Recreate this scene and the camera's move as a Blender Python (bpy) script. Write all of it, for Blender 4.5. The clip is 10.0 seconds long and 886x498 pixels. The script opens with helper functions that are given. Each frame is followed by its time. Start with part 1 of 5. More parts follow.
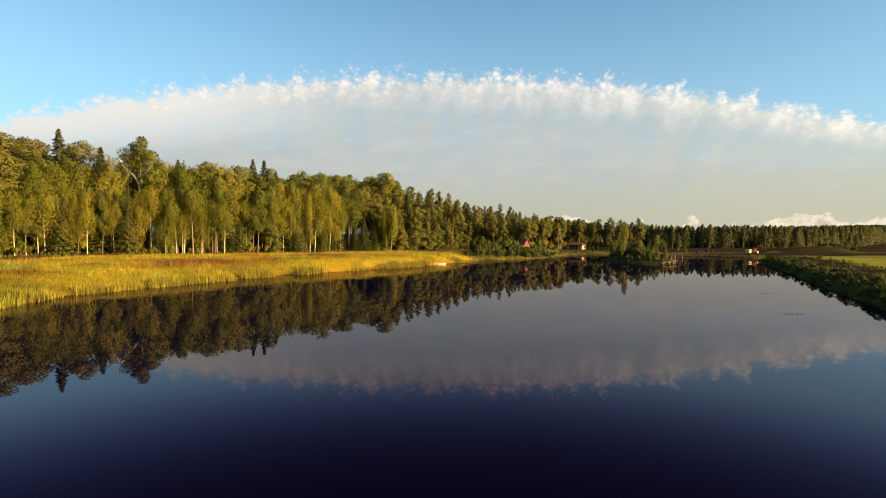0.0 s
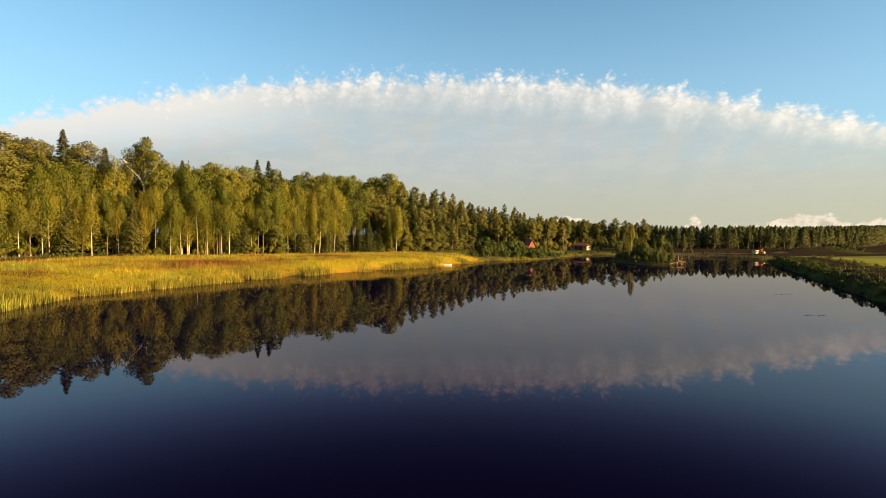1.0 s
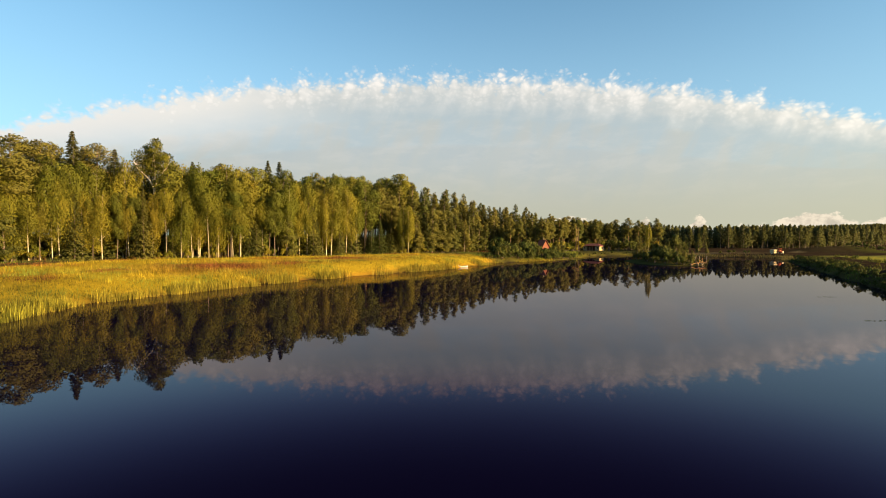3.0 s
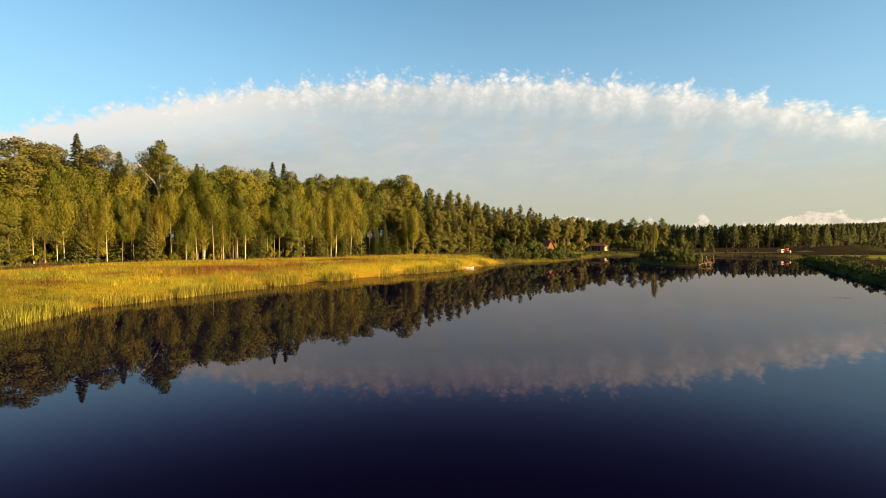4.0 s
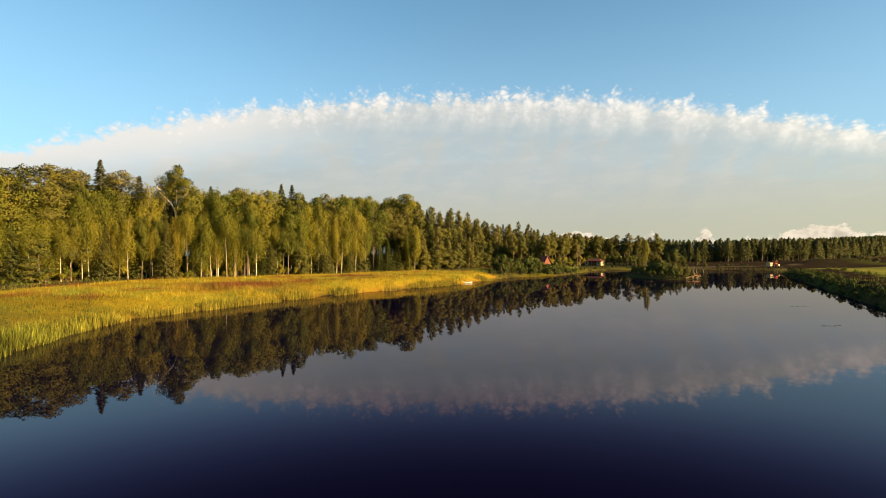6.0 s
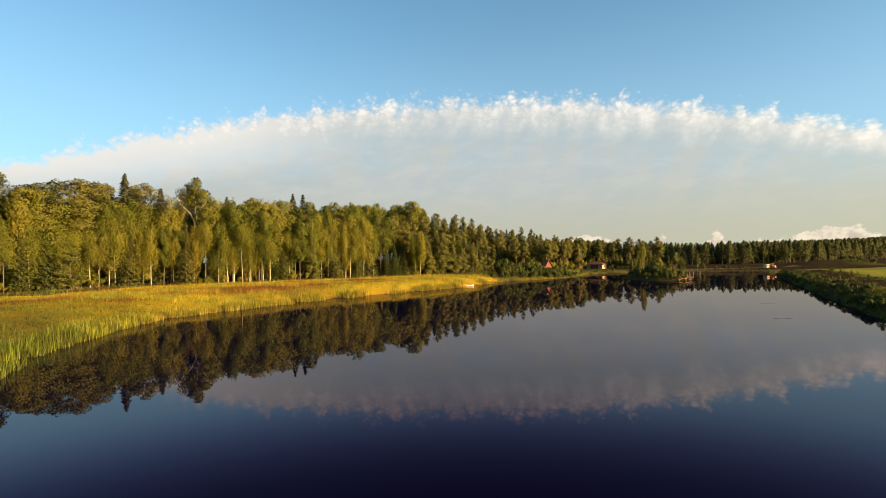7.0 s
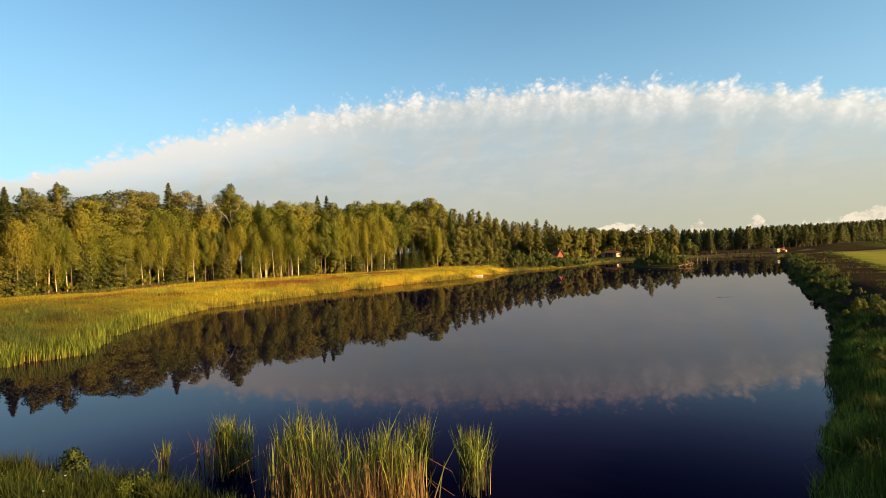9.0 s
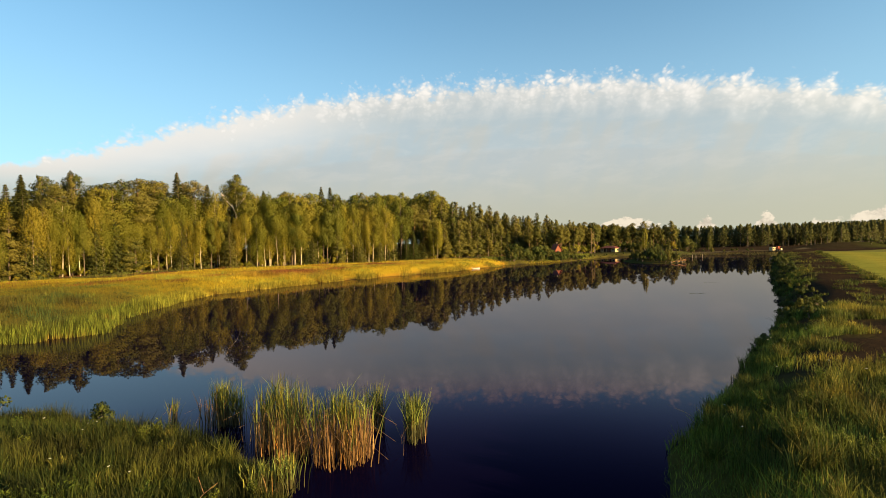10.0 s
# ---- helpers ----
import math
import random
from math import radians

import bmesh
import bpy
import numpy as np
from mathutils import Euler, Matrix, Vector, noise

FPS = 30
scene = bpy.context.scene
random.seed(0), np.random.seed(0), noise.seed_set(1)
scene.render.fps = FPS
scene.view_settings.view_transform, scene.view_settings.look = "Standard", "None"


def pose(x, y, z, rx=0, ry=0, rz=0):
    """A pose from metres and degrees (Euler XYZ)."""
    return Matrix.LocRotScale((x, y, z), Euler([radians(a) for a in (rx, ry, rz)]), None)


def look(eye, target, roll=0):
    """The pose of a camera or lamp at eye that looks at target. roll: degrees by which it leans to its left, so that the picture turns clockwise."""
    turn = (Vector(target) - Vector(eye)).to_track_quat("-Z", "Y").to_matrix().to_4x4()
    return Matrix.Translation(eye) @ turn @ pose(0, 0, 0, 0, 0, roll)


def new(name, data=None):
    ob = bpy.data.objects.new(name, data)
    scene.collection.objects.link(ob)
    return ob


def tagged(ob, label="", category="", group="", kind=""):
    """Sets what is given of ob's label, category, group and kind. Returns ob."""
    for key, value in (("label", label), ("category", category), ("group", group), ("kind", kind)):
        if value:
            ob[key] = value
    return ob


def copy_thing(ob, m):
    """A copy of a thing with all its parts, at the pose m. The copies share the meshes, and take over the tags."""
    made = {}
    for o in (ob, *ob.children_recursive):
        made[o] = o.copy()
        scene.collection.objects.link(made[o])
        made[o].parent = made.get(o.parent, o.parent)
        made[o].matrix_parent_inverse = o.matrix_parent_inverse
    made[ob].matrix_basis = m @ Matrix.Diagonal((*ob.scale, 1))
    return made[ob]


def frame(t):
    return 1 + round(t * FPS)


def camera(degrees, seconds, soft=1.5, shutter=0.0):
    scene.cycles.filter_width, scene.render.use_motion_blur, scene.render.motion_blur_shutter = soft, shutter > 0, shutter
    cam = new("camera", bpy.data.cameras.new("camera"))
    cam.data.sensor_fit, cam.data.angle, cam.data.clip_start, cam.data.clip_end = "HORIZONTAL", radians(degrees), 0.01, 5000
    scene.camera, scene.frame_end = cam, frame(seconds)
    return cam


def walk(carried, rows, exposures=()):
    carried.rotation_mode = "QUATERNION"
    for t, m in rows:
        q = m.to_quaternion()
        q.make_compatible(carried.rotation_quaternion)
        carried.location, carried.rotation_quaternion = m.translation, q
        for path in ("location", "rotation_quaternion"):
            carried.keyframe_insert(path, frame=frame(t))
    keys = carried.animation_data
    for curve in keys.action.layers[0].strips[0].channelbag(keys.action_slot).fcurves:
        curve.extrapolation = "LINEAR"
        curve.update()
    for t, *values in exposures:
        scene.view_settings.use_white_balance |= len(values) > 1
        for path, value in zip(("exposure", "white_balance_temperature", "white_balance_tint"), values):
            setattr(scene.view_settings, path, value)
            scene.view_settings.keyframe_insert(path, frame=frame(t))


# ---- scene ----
cam = camera(83.37, 10.0, soft=0.4)
# seconds, x, y, z, yaw, pitch, roll
ROWS = [
    (0, 0.000, -0.000, 5.600, 0.000, -1.652, -0.472),
    (0.5, -0.389, 0.228, 5.548, 0.051, -1.612, -0.457),
    (1, -0.850, 0.657, 5.531, 0.178, -1.538, -0.412),
    (1.5, -1.353, 1.157, 5.537, 0.265, -1.493, -0.435),
    (2, -1.891, 1.689, 5.557, 0.372, -1.461, -0.411),
    (2.5, -2.440, 2.175, 5.581, 0.454, -1.461, -0.272),
    (4, -3.519, 3.191, 5.747, 0.950, -1.424, 0.139),
    (4.5, -3.505, 2.590, 5.820, 0.820, -1.075, 0.199),
    (5, -3.401, 1.480, 5.866, 0.624, -0.621, 0.353),
    (5.5, -3.252, -0.079, 5.876, 0.887, -0.107, 0.478),
    (7, -1.518, -7.593, 5.735, 2.289, 1.057, 1.121),
    (7.5, -0.517, -10.060, 5.675, 3.229, 1.032, 1.784),
    (8, 0.724, -12.180, 5.634, 4.407, 0.946, 2.181),
    (8.5, 2.012, -14.065, 5.655, 5.270, 0.696, 2.535),
    (9, 3.131, -15.799, 5.815, 5.812, 0.270, 2.583),
    (9.5, 4.228, -17.479, 5.974, 6.464, -0.183, 2.119),
    (10, 5.198, -18.863, 6.078, 6.504, -0.722, 1.535),
]
walk(cam, [(t, pose(x, y, z, 90 + pitch, roll, yaw)) for t, x, y, z, yaw, pitch, roll in ROWS], exposures=[(0.0, 1.68)])

# ---------------------------------------------------------------- light
SUN_AZ, SUN_EL = 114.0, 13.0          # compass degrees from +y towards +x, and height
SUN_POWER, SKY_POWER = 5.0, 0.1


def sun_vector():
    a, e = radians(SUN_AZ), radians(SUN_EL)
    return Vector((math.sin(a) * math.cos(e), math.cos(a) * math.cos(e), math.sin(e)))


sun = new("sun", bpy.data.lights.new("sun", "SUN"))
sun.data.energy, sun.data.angle, sun.data.color = SUN_POWER, radians(0.6), (1.0, 0.71, 0.305)
sun.matrix_world = look(sun_vector() * 200, (0, 0, 0))


class Nodes:
    """Short hand for node trees."""

    def __init__(self, tree):
        self.tree = tree
        tree.nodes.clear()

    def add(self, kind, ins=None, op="", ready=None):
        node = self.tree.nodes.new(kind)
        if op:
            node.operation = op
        if ready:
            ready(node)
        for key, value in (ins or {}).items():
            if isinstance(value, bpy.types.NodeSocket):
                self.tree.links.new(value, node.inputs[key])
            else:
                node.inputs[key].default_value = value
        return node

    def math(self, op, a, b=0.0, c=0.0, clamp=False):
        node = self.add("ShaderNodeMath", {0: a, 1: b, 2: c}, op)
        node.use_clamp = clamp
        return node.outputs[0]

    def step(self, x, lo, hi, a=0.0, b=1.0):
        node = self.add("ShaderNodeMapRange", {0: x, 1: lo, 2: hi, 3: a, 4: b})
        node.interpolation_type = "SMOOTHSTEP"
        return node.outputs[0]

    def mix(self, f, a, b, blend="MIX"):
        a, b = [(*v, 1.0) if isinstance(v, tuple) and len(v) == 3 else v for v in (a, b)]
        node = self.tree.nodes.new("ShaderNodeMix")
        node.data_type, node.blend_type = "RGBA", blend
        for key, value in ((0, f), (6, a), (7, b)):
            if isinstance(value, bpy.types.NodeSocket):
                self.tree.links.new(value, node.inputs[key])
            else:
                node.inputs[key].default_value = value
        return node.outputs[2]

    def tint(self):
        node = self.add("ShaderNodeAttribute")
        node.attribute_name = "tint"
        return node.outputs["Color"]

    def noise(self, vec, scale, detail=4.0, rough=0.55, distort=0.0, key=0):
        return self.add("ShaderNodeTexNoise", {"Vector": vec, "Scale": scale, "Detail": detail, "Roughness": rough, "Distortion": distort}).outputs[key]

    def cells(self, vec, scale):
        node = self.tree.nodes.new("ShaderNodeTexVoronoi")
        node.feature = "SMOOTH_F1"
        node.inputs["Scale"].default_value, node.inputs["Smoothness"].default_value = scale, 0.6
        self.tree.links.new(vec, node.inputs["Vector"])
        return node.outputs[0]

    def join(self, x, y, z=0.0):
        return self.add("ShaderNodeCombineXYZ", {0: x, 1: y, 2: z}).outputs[0]


def build_world():
    world = bpy.data.worlds.new("sky")
    scene.world = world
    world.use_nodes = True
    n = Nodes(world.node_tree)
    way = n.add("ShaderNodeTexCoord").outputs["Generated"]
    sep = n.add("ShaderNodeSeparateXYZ", {0: way})
    x, y, z = sep.outputs
    sky = n.add("ShaderNodeTexSky")
    sky.sky_type, sky.sun_disc, sky.sun_elevation, sky.sun_rotation = "NISHITA", False, radians(SUN_EL), radians(SUN_AZ)
    sky.air_density, sky.dust_density, sky.ozone_density = 1.0, 0.3, 2.0
    blue = n.add("ShaderNodeVectorMath", {0: sky.outputs[0], 1: tuple(SKY_POWER * v for v in (1.36, 2.06, 2.12))}, "MULTIPLY").outputs[0]
    blue = n.mix(n.step(z, 0.50, 0.06, 0.12, 0.62), blue, (0.49, 0.70, 0.85))
    # a flat sheet of cloud: where each way meets a level plane, in units of its height
    zz = n.math("MAXIMUM", z, 0.012)
    px, py = n.math("DIVIDE", x, zz), n.math("DIVIDE", y, zz)
    wide = n.math("MINIMUM", n.math("MULTIPLY", px, px), 34.0)
    rim = n.math("MULTIPLY_ADD", wide, n.math("MULTIPLY_ADD", wide, -0.0015, 0.1046), 3.13)
    deep = n.math("SUBTRACT", py, rim)
    az = n.math("ARCTAN2", x, y)
    view = n.join(az, n.math("MULTIPLY", z, 1.35), 0.3)
    warp = n.noise(view, 26.0, 3.0, 0.55, 0.0, "Color")
    bent = n.add("ShaderNodeVectorMath", {0: warp, 1: (0.028, 0.022, 0.0)}, "MULTIPLY").outputs[0]
    bent = n.add("ShaderNodeVectorMath", {0: view, 1: bent}, "ADD").outputs[0]
    puff = n.noise(n.join(az, n.math("MULTIPLY", z, 0.7), 1.7), 30.0, 2.5, 0.5, 0.15)
    tuft = n.noise(view, 48.0, 5.0, 0.62, 0.2)
    # small cloudlets, cell by cell, two sizes
    lumps = n.cells(bent, 62.0)
    grains = n.cells(bent, 125.0)
    lump = n.math("ADD", n.step(lumps, 0.65, 0.05, 0.0, 0.6), n.step(grains, 0.6, 0.1, 0.0, 0.4))
    # streaks that trail away from the rim
    lean = n.math("MULTIPLY_ADD", z, -0.35, az)
    trail = n.noise(n.join(lean, n.math("MULTIPLY", z, 0.42), 4.0), 21.0, 3.0, 0.5, 0.35)
    wisp = n.noise(n.join(n.math("MULTIPLY", lean, 0.35), z, 8.0), 42.0, 4.0, 0.6, 0.4)
    ragged = n.math("ADD", n.math("MULTIPLY_ADD", puff, 2.6, -1.3), n.math("MULTIPLY_ADD", tuft, 1.5, -0.75))
    body = n.math("ADD", deep, n.math("MULTIPLY", ragged, 0.26))
    body = n.math("ADD", body, n.math("MULTIPLY_ADD", lump, 0.23, -0.02))
    cover = n.step(body, -0.06, 0.30)
    veil = n.step(deep, 0.15, 1.3)
    veil = n.math("MULTIPLY", veil, n.math("MULTIPLY_ADD", trail, 0.5, 0.68), clamp=True)
    cover = n.math("MAXIMUM", n.math("MULTIPLY", cover, n.step(deep, 0.3, 1.1, 1.0, 0.88)), veil)
    cover = n.math("MAXIMUM", cover, n.step(deep, 1.0, 2.6))
    cover = n.math("MULTIPLY", cover, n.step(z, -0.01, 0.02))
    # warm white puffs at the rim, duller inside, warm haze low down
    near = n.step(n.math("MULTIPLY_ADD", trail, -1.2, n.math("ADD", deep, 0.6)), 0.0, 1.15, 1.0, 0.0)
    tops = n.math("ADD", n.math("MULTIPLY_ADD", puff, 2.6, -0.80), n.math("MULTIPLY_ADD", lump, 0.9, -0.40))
    tops = n.math("ADD", tops, n.math("MULTIPLY_ADD", trail, 0.9, -0.45), clamp=True)
    tops = n.math("MULTIPLY", n.math("MULTIPLY_ADD", tops, 0.62, 0.38), near)
    left = n.math("MULTIPLY", n.step(az, -0.1, -0.5), n.step(deep, 0.0, 2.4, 0.75, 0.0))
    tops = n.math("MAXIMUM", tops, left)
    colour = n.mix(n.step(trail, 0.3, 0.7), (0.495, 0.555, 0.565), (0.535, 0.57, 0.55))
    colour = n.mix(n.step(wisp, 0.42, 0.72, 0.0, 0.5), colour, (0.62, 0.63, 0.60))
    colour = n.mix(tops, colour, (0.96, 0.915, 0.85))
    colour = n.mix(n.step(z, 0.17, 0.02), colour, (0.52, 0.52, 0.41))
    glow = n.step(az, 0.2, 0.85, 0.0, 0.3)
    colour = n.mix(glow, colour, n.mix(1.0, colour, (1.40, 1.38, 1.18), "MULTIPLY"))
    top = n.mix(cover, blue, colour)
    # low heaps of cloud far off
    heap = n.noise(n.join(az, n.math("MULTIPLY", z, 1.3)), 42.0, 5.0, 0.62)
    total = None
    for mid, wide, high in ((13.8, 3.4, 0.041), (21.4, 0.9, 0.040), (26.5, 1.0, 0.037), (36.0, 3.6, 0.042), (42.5, 4.5, 0.030), (31.0, 3.0, 0.022)):
        off = n.math("DIVIDE", n.math("SUBTRACT", az, radians(mid)), radians(wide))
        dome = n.math("MULTIPLY_ADD", n.math("MULTIPLY", off, off), -high * 0.6, high)
        gap = n.math("SUBTRACT", n.math("MULTIPLY_ADD", heap, 0.055, -0.028), n.math("SUBTRACT", z, dome))
        blob = n.step(gap, 0.0, 0.006)
        total = blob if total is None else n.math("MAXIMUM", total, blob)
    heaped = n.mix(n.step(heap, 0.35, 0.6), (0.62, 0.53, 0.42), (1.0, 0.86, 0.66))
    top = n.mix(n.math("MULTIPLY", total, 0.8), top, heaped)
    back_sky = n.add("ShaderNodeBackground", {0: top, 1: 0.32})
    n.add("ShaderNodeOutputWorld", {0: back_sky.outputs[0]})


build_world()

# ---------------------------------------------------------------- materials


def material(name, build):
    mat = bpy.data.materials.new(name)
    mat.use_nodes = True
    n = Nodes(mat.node_tree)
    n.add("ShaderNodeOutputMaterial", {0: build(n)})
    return mat


def surface(n, colour, rough=0.8, bump=None, amount=0.3, dist=0.02, **more):
    ins = {"Base Color": colour, "Roughness": rough, **more}
    if bump is not None:
        ins["Normal"] = n.add("ShaderNodeBump", {"Height": bump, "Strength": amount, "Distance": dist}).outputs[0]
    return n.add("ShaderNodeBsdfPrincipled", ins).outputs[0]


def place_of(n):
    return n.add("ShaderNodeNewGeometry").outputs["Position"]


def local_of(n):
    return n.add("ShaderNodeTexCoord").outputs["Object"]


def leaf_material(name, dark, light, dry, glow=0.35):
    """Leaves: colour by tree and by leaf, some light let through."""
    def build(n):
        geo, info = n.add("ShaderNodeNewGeometry"), n.add("ShaderNodeObjectInfo")
        c = n.mix(n.step(geo.outputs["Random Per Island"], -0.6, 1.6), dark, light)
        c = n.mix(n.step(info.outputs["Random"], 0.35, 1.0, 0.0, 0.5), c, dry)
        c = n.mix(n.step(n.noise(local_of(n), 0.45, 3.0), 0.42, 0.7, 0.0, 0.4), c, dry)
        other = n.math("FRACT", n.math("MULTIPLY", info.outputs["Random"], 7.31))
        c = n.mix(n.step(other, 0.3, 0.95, 0.0, 0.8), c, n.mix(1.0, c, (0.48, 0.64, 0.70), "MULTIPLY"))
        a = n.add("ShaderNodeBsdfPrincipled", {"Base Color": c, "Roughness": 0.6, "Specular IOR Level": 0.1}).outputs[0]
        b = n.add("ShaderNodeBsdfTranslucent", {0: c}).outputs[0]
        return n.add("ShaderNodeMixShader", {0: glow, 1: a, 2: b}).outputs[0]
    return material(name, build)


def tint_material(name, glow=0.3, vary=0.5, rough=0.75):
    """Blades of grass and reed: own colour, with some painted shade, is an attribute, varied blade by blade."""
    def build(n):
        c = n.tint()
        r = n.add("ShaderNodeNewGeometry").outputs["Random Per Island"]
        c = n.mix(1.0, c, n.add("ShaderNodeCombineColor", {0: n.step(r, 0, 1, 1 - vary, 1 + vary), 1: n.step(r, 0, 1, 1 - vary, 1 + vary), 2: n.step(r, 0, 1, 1 - vary, 1 + vary)}).outputs[0], "MULTIPLY")
        a = n.add("ShaderNodeBsdfPrincipled", {"Base Color": c, "Roughness": rough, "Specular IOR Level": 0.2}).outputs[0]
        b = n.add("ShaderNodeBsdfTranslucent", {0: c}).outputs[0]
        return n.add("ShaderNodeMixShader", {0: glow, 1: a, 2: b}).outputs[0]
    return material(name, build)


def ground_build(n):
    p = place_of(n)
    c = n.tint()
    a, b = n.noise(p, 0.35, 5.0, 0.6), n.noise(p, 3.5, 5.0, 0.65)
    c = n.mix(n.step(a, 0.35, 0.7, 0.0, 0.5), c, n.mix(1.0, c, (0.72, 0.66, 0.58), "MULTIPLY"))
    c = n.mix(n.step(b, 0.4, 0.7, 0.0, 0.6), c, n.mix(1.0, c, (1.5, 1.4, 1.2), "MULTIPLY"))
    return surface(n, c, 1.0, b, 0.9, 0.12, **{"Specular IOR Level": 0.0})


def water_build(n):
    p = place_of(n)
    slow = n.noise(p, 0.25, 2.0, 0.5)
    quick = n.noise(p, 2.2, 2.0, 0.5)
    h = n.math("MULTIPLY_ADD", quick, 0.15, slow)
    tilt = n.add("ShaderNodeBump", {"Height": h, "Strength": 0.008, "Distance": 0.25}).outputs[0]
    deep = n.add("ShaderNodeBsdfDiffuse", {"Color": (0.0020, 0.0014, 0.0095, 1)}).outputs[0]
    gloss = n.add("ShaderNodeFresnel", {"IOR": 1.333, "Normal": tilt}).outputs[0]
    # violet painted into the reflection at steep angles, near white at grazing ones
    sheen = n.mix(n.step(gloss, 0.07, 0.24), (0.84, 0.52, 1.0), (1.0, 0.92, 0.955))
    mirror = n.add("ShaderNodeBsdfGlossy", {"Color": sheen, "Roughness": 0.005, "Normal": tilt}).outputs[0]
    # reflection dimmed below plain Fresnel where one looks down into the dark water
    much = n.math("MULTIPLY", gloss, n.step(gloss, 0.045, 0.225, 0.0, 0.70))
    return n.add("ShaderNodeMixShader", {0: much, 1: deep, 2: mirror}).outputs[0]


def birch_bark(n):
    p = local_of(n)
    sep = n.add("ShaderNodeSeparateXYZ", {0: p})
    spots = n.noise(n.join(n.math("MULTIPLY", sep.outputs[0], 2.0), n.math("MULTIPLY", sep.outputs[1], 2.0), n.math("MULTIPLY", sep.outputs[2], 3.0)), 1.6, 4.0, 0.7)
    c = n.mix(n.step(spots, 0.52, 0.62), (0.52, 0.42, 0.28), (0.08, 0.06, 0.04))
    grey = n.step(n.add("ShaderNodeObjectInfo").outputs["Random"], 0.45, 0.95, 0.0, 0.7)
    c = n.mix(grey, c, (0.16, 0.115, 0.07))
    return surface(n, c, 0.7, spots, 0.4, 0.02)


def pine_bark(n):
    p = local_of(n)
    z = n.add("ShaderNodeSeparateXYZ", {0: p}).outputs[2]
    grain = n.noise(p, 4.0, 5.0, 0.65)
    c = n.mix(n.step(z, 3.0, 9.0), (0.13, 0.085, 0.06), (0.27, 0.14, 0.07))
    c = n.mix(n.step(grain, 0.4, 0.65, 0.0, 0.7), c, (0.07, 0.05, 0.04))
    return surface(n, c, 0.9, grain, 0.8, 0.03)


def grained(name, a, b, scale=6.0, rough=0.8, stretch=(1, 1, 1), bump=0.4, metal=0.0):
    def build(n):
        v = n.add("ShaderNodeVectorMath", {0: local_of(n), 1: stretch}, "MULTIPLY").outputs[0]
        g, big = n.noise(v, scale, 5.0, 0.6), n.noise(v, scale * 0.15, 3.0)
        c = n.mix(n.step(g, 0.3, 0.7), a, b)
        c = n.mix(n.step(big, 0.4, 0.75, 0.0, 0.35), c, tuple(0.6 * k for k in a))
        return surface(n, c, rough, g, bump, 0.01, Metallic=metal)
    return material(name, build)


M_GROUND = material("ground", ground_build)
M_WATER = material("lake water", water_build)
M_BIRCH_BARK, M_PINE_BARK = material("birch bark", birch_bark), material("pine bark", pine_bark)
M_DARK_BARK = grained("spruce bark", (0.09, 0.06, 0.045), (0.16, 0.11, 0.08), 5.0)
M_BIRCH_LEAF = leaf_material("birch leaves", (0.142, 0.128, 0.015), (0.215, 0.186, 0.021), (0.24, 0.173, 0.021), 0.3)
M_ASPEN_LEAF = leaf_material("aspen leaves", (0.098, 0.104, 0.015), (0.160, 0.150, 0.020), (0.185, 0.142, 0.02), 0.3)
M_PINE_LEAF = leaf_material("pine needles", (0.083, 0.082, 0.018), (0.138, 0.120, 0.024), (0.135, 0.108, 0.022), 0.2)
M_SPRUCE_LEAF = leaf_material("spruce needles", (0.054, 0.060, 0.015), (0.105, 0.100, 0.021), (0.11, 0.09, 0.021), 0.25)
M_FAR_LEAF = leaf_material("distant pine needles", (0.052, 0.058, 0.018), (0.085, 0.085, 0.024), (0.10, 0.08, 0.024), 0.2)
M_BUSH_LEAF = leaf_material("willow leaves", (0.040, 0.054, 0.012), (0.080, 0.088, 0.016), (0.10, 0.088, 0.016), 0.2)
M_TWIG = grained("dead twigs", (0.16, 0.08, 0.03), (0.30, 0.15, 0.06), 9.0, 0.9, (0.2, 1, 1))
M_BLADE = tint_material("grass blades")
M_REED = tint_material("reed blades", 0.35, 0.55)

# ---------------------------------------------------------------- meshes


def mesh_of(name, verts, faces, mat, tint=None):
    """A mesh from arrays: verts (n, 3), faces (m, k), and perhaps a colour for each vertex."""
    verts, faces = np.asarray(verts, np.float32), np.asarray(faces, np.int32)
    me = bpy.data.meshes.new(name)
    m, k = faces.shape
    me.vertices.add(len(verts))
    me.vertices.foreach_set("co", verts.ravel())
    me.loops.add(m * k)
    me.loops.foreach_set("vertex_index", faces.ravel())
    me.polygons.add(m)
    me.polygons.foreach_set("loop_start", np.arange(0, m * k, k, dtype=np.int32))
    if tint is not None:
        layer = me.color_attributes.new("tint", "FLOAT_COLOR", "POINT")
        layer.data.foreach_set("color", np.column_stack([tint, np.ones(len(tint))]).astype(np.float32).ravel())
    me.materials.append(mat)
    me.update()
    me.validate()
    return me


def rounded(me, normals):
    """Turn each leaf's face outward and shade it like the round crown it belongs to."""
    me.normals_split_custom_set_from_vertices([tuple(v) for v in normals])
    return me


def outward(verts, faces, normals):
    """Wind triangles so that they face along the normals given for each of them."""
    p = verts[faces]
    turned = (np.cross(p[:, 1] - p[:, 0], p[:, 2] - p[:, 0]) * normals).sum(1) < 0
    faces = faces.copy()
    faces[turned] = faces[turned][:, ::-1]
    return verts, faces, np.repeat(normals, 3, 0)


def smooth(me):
    me.polygons.foreach_set("use_smooth", [True] * len(me.polygons))
    return me


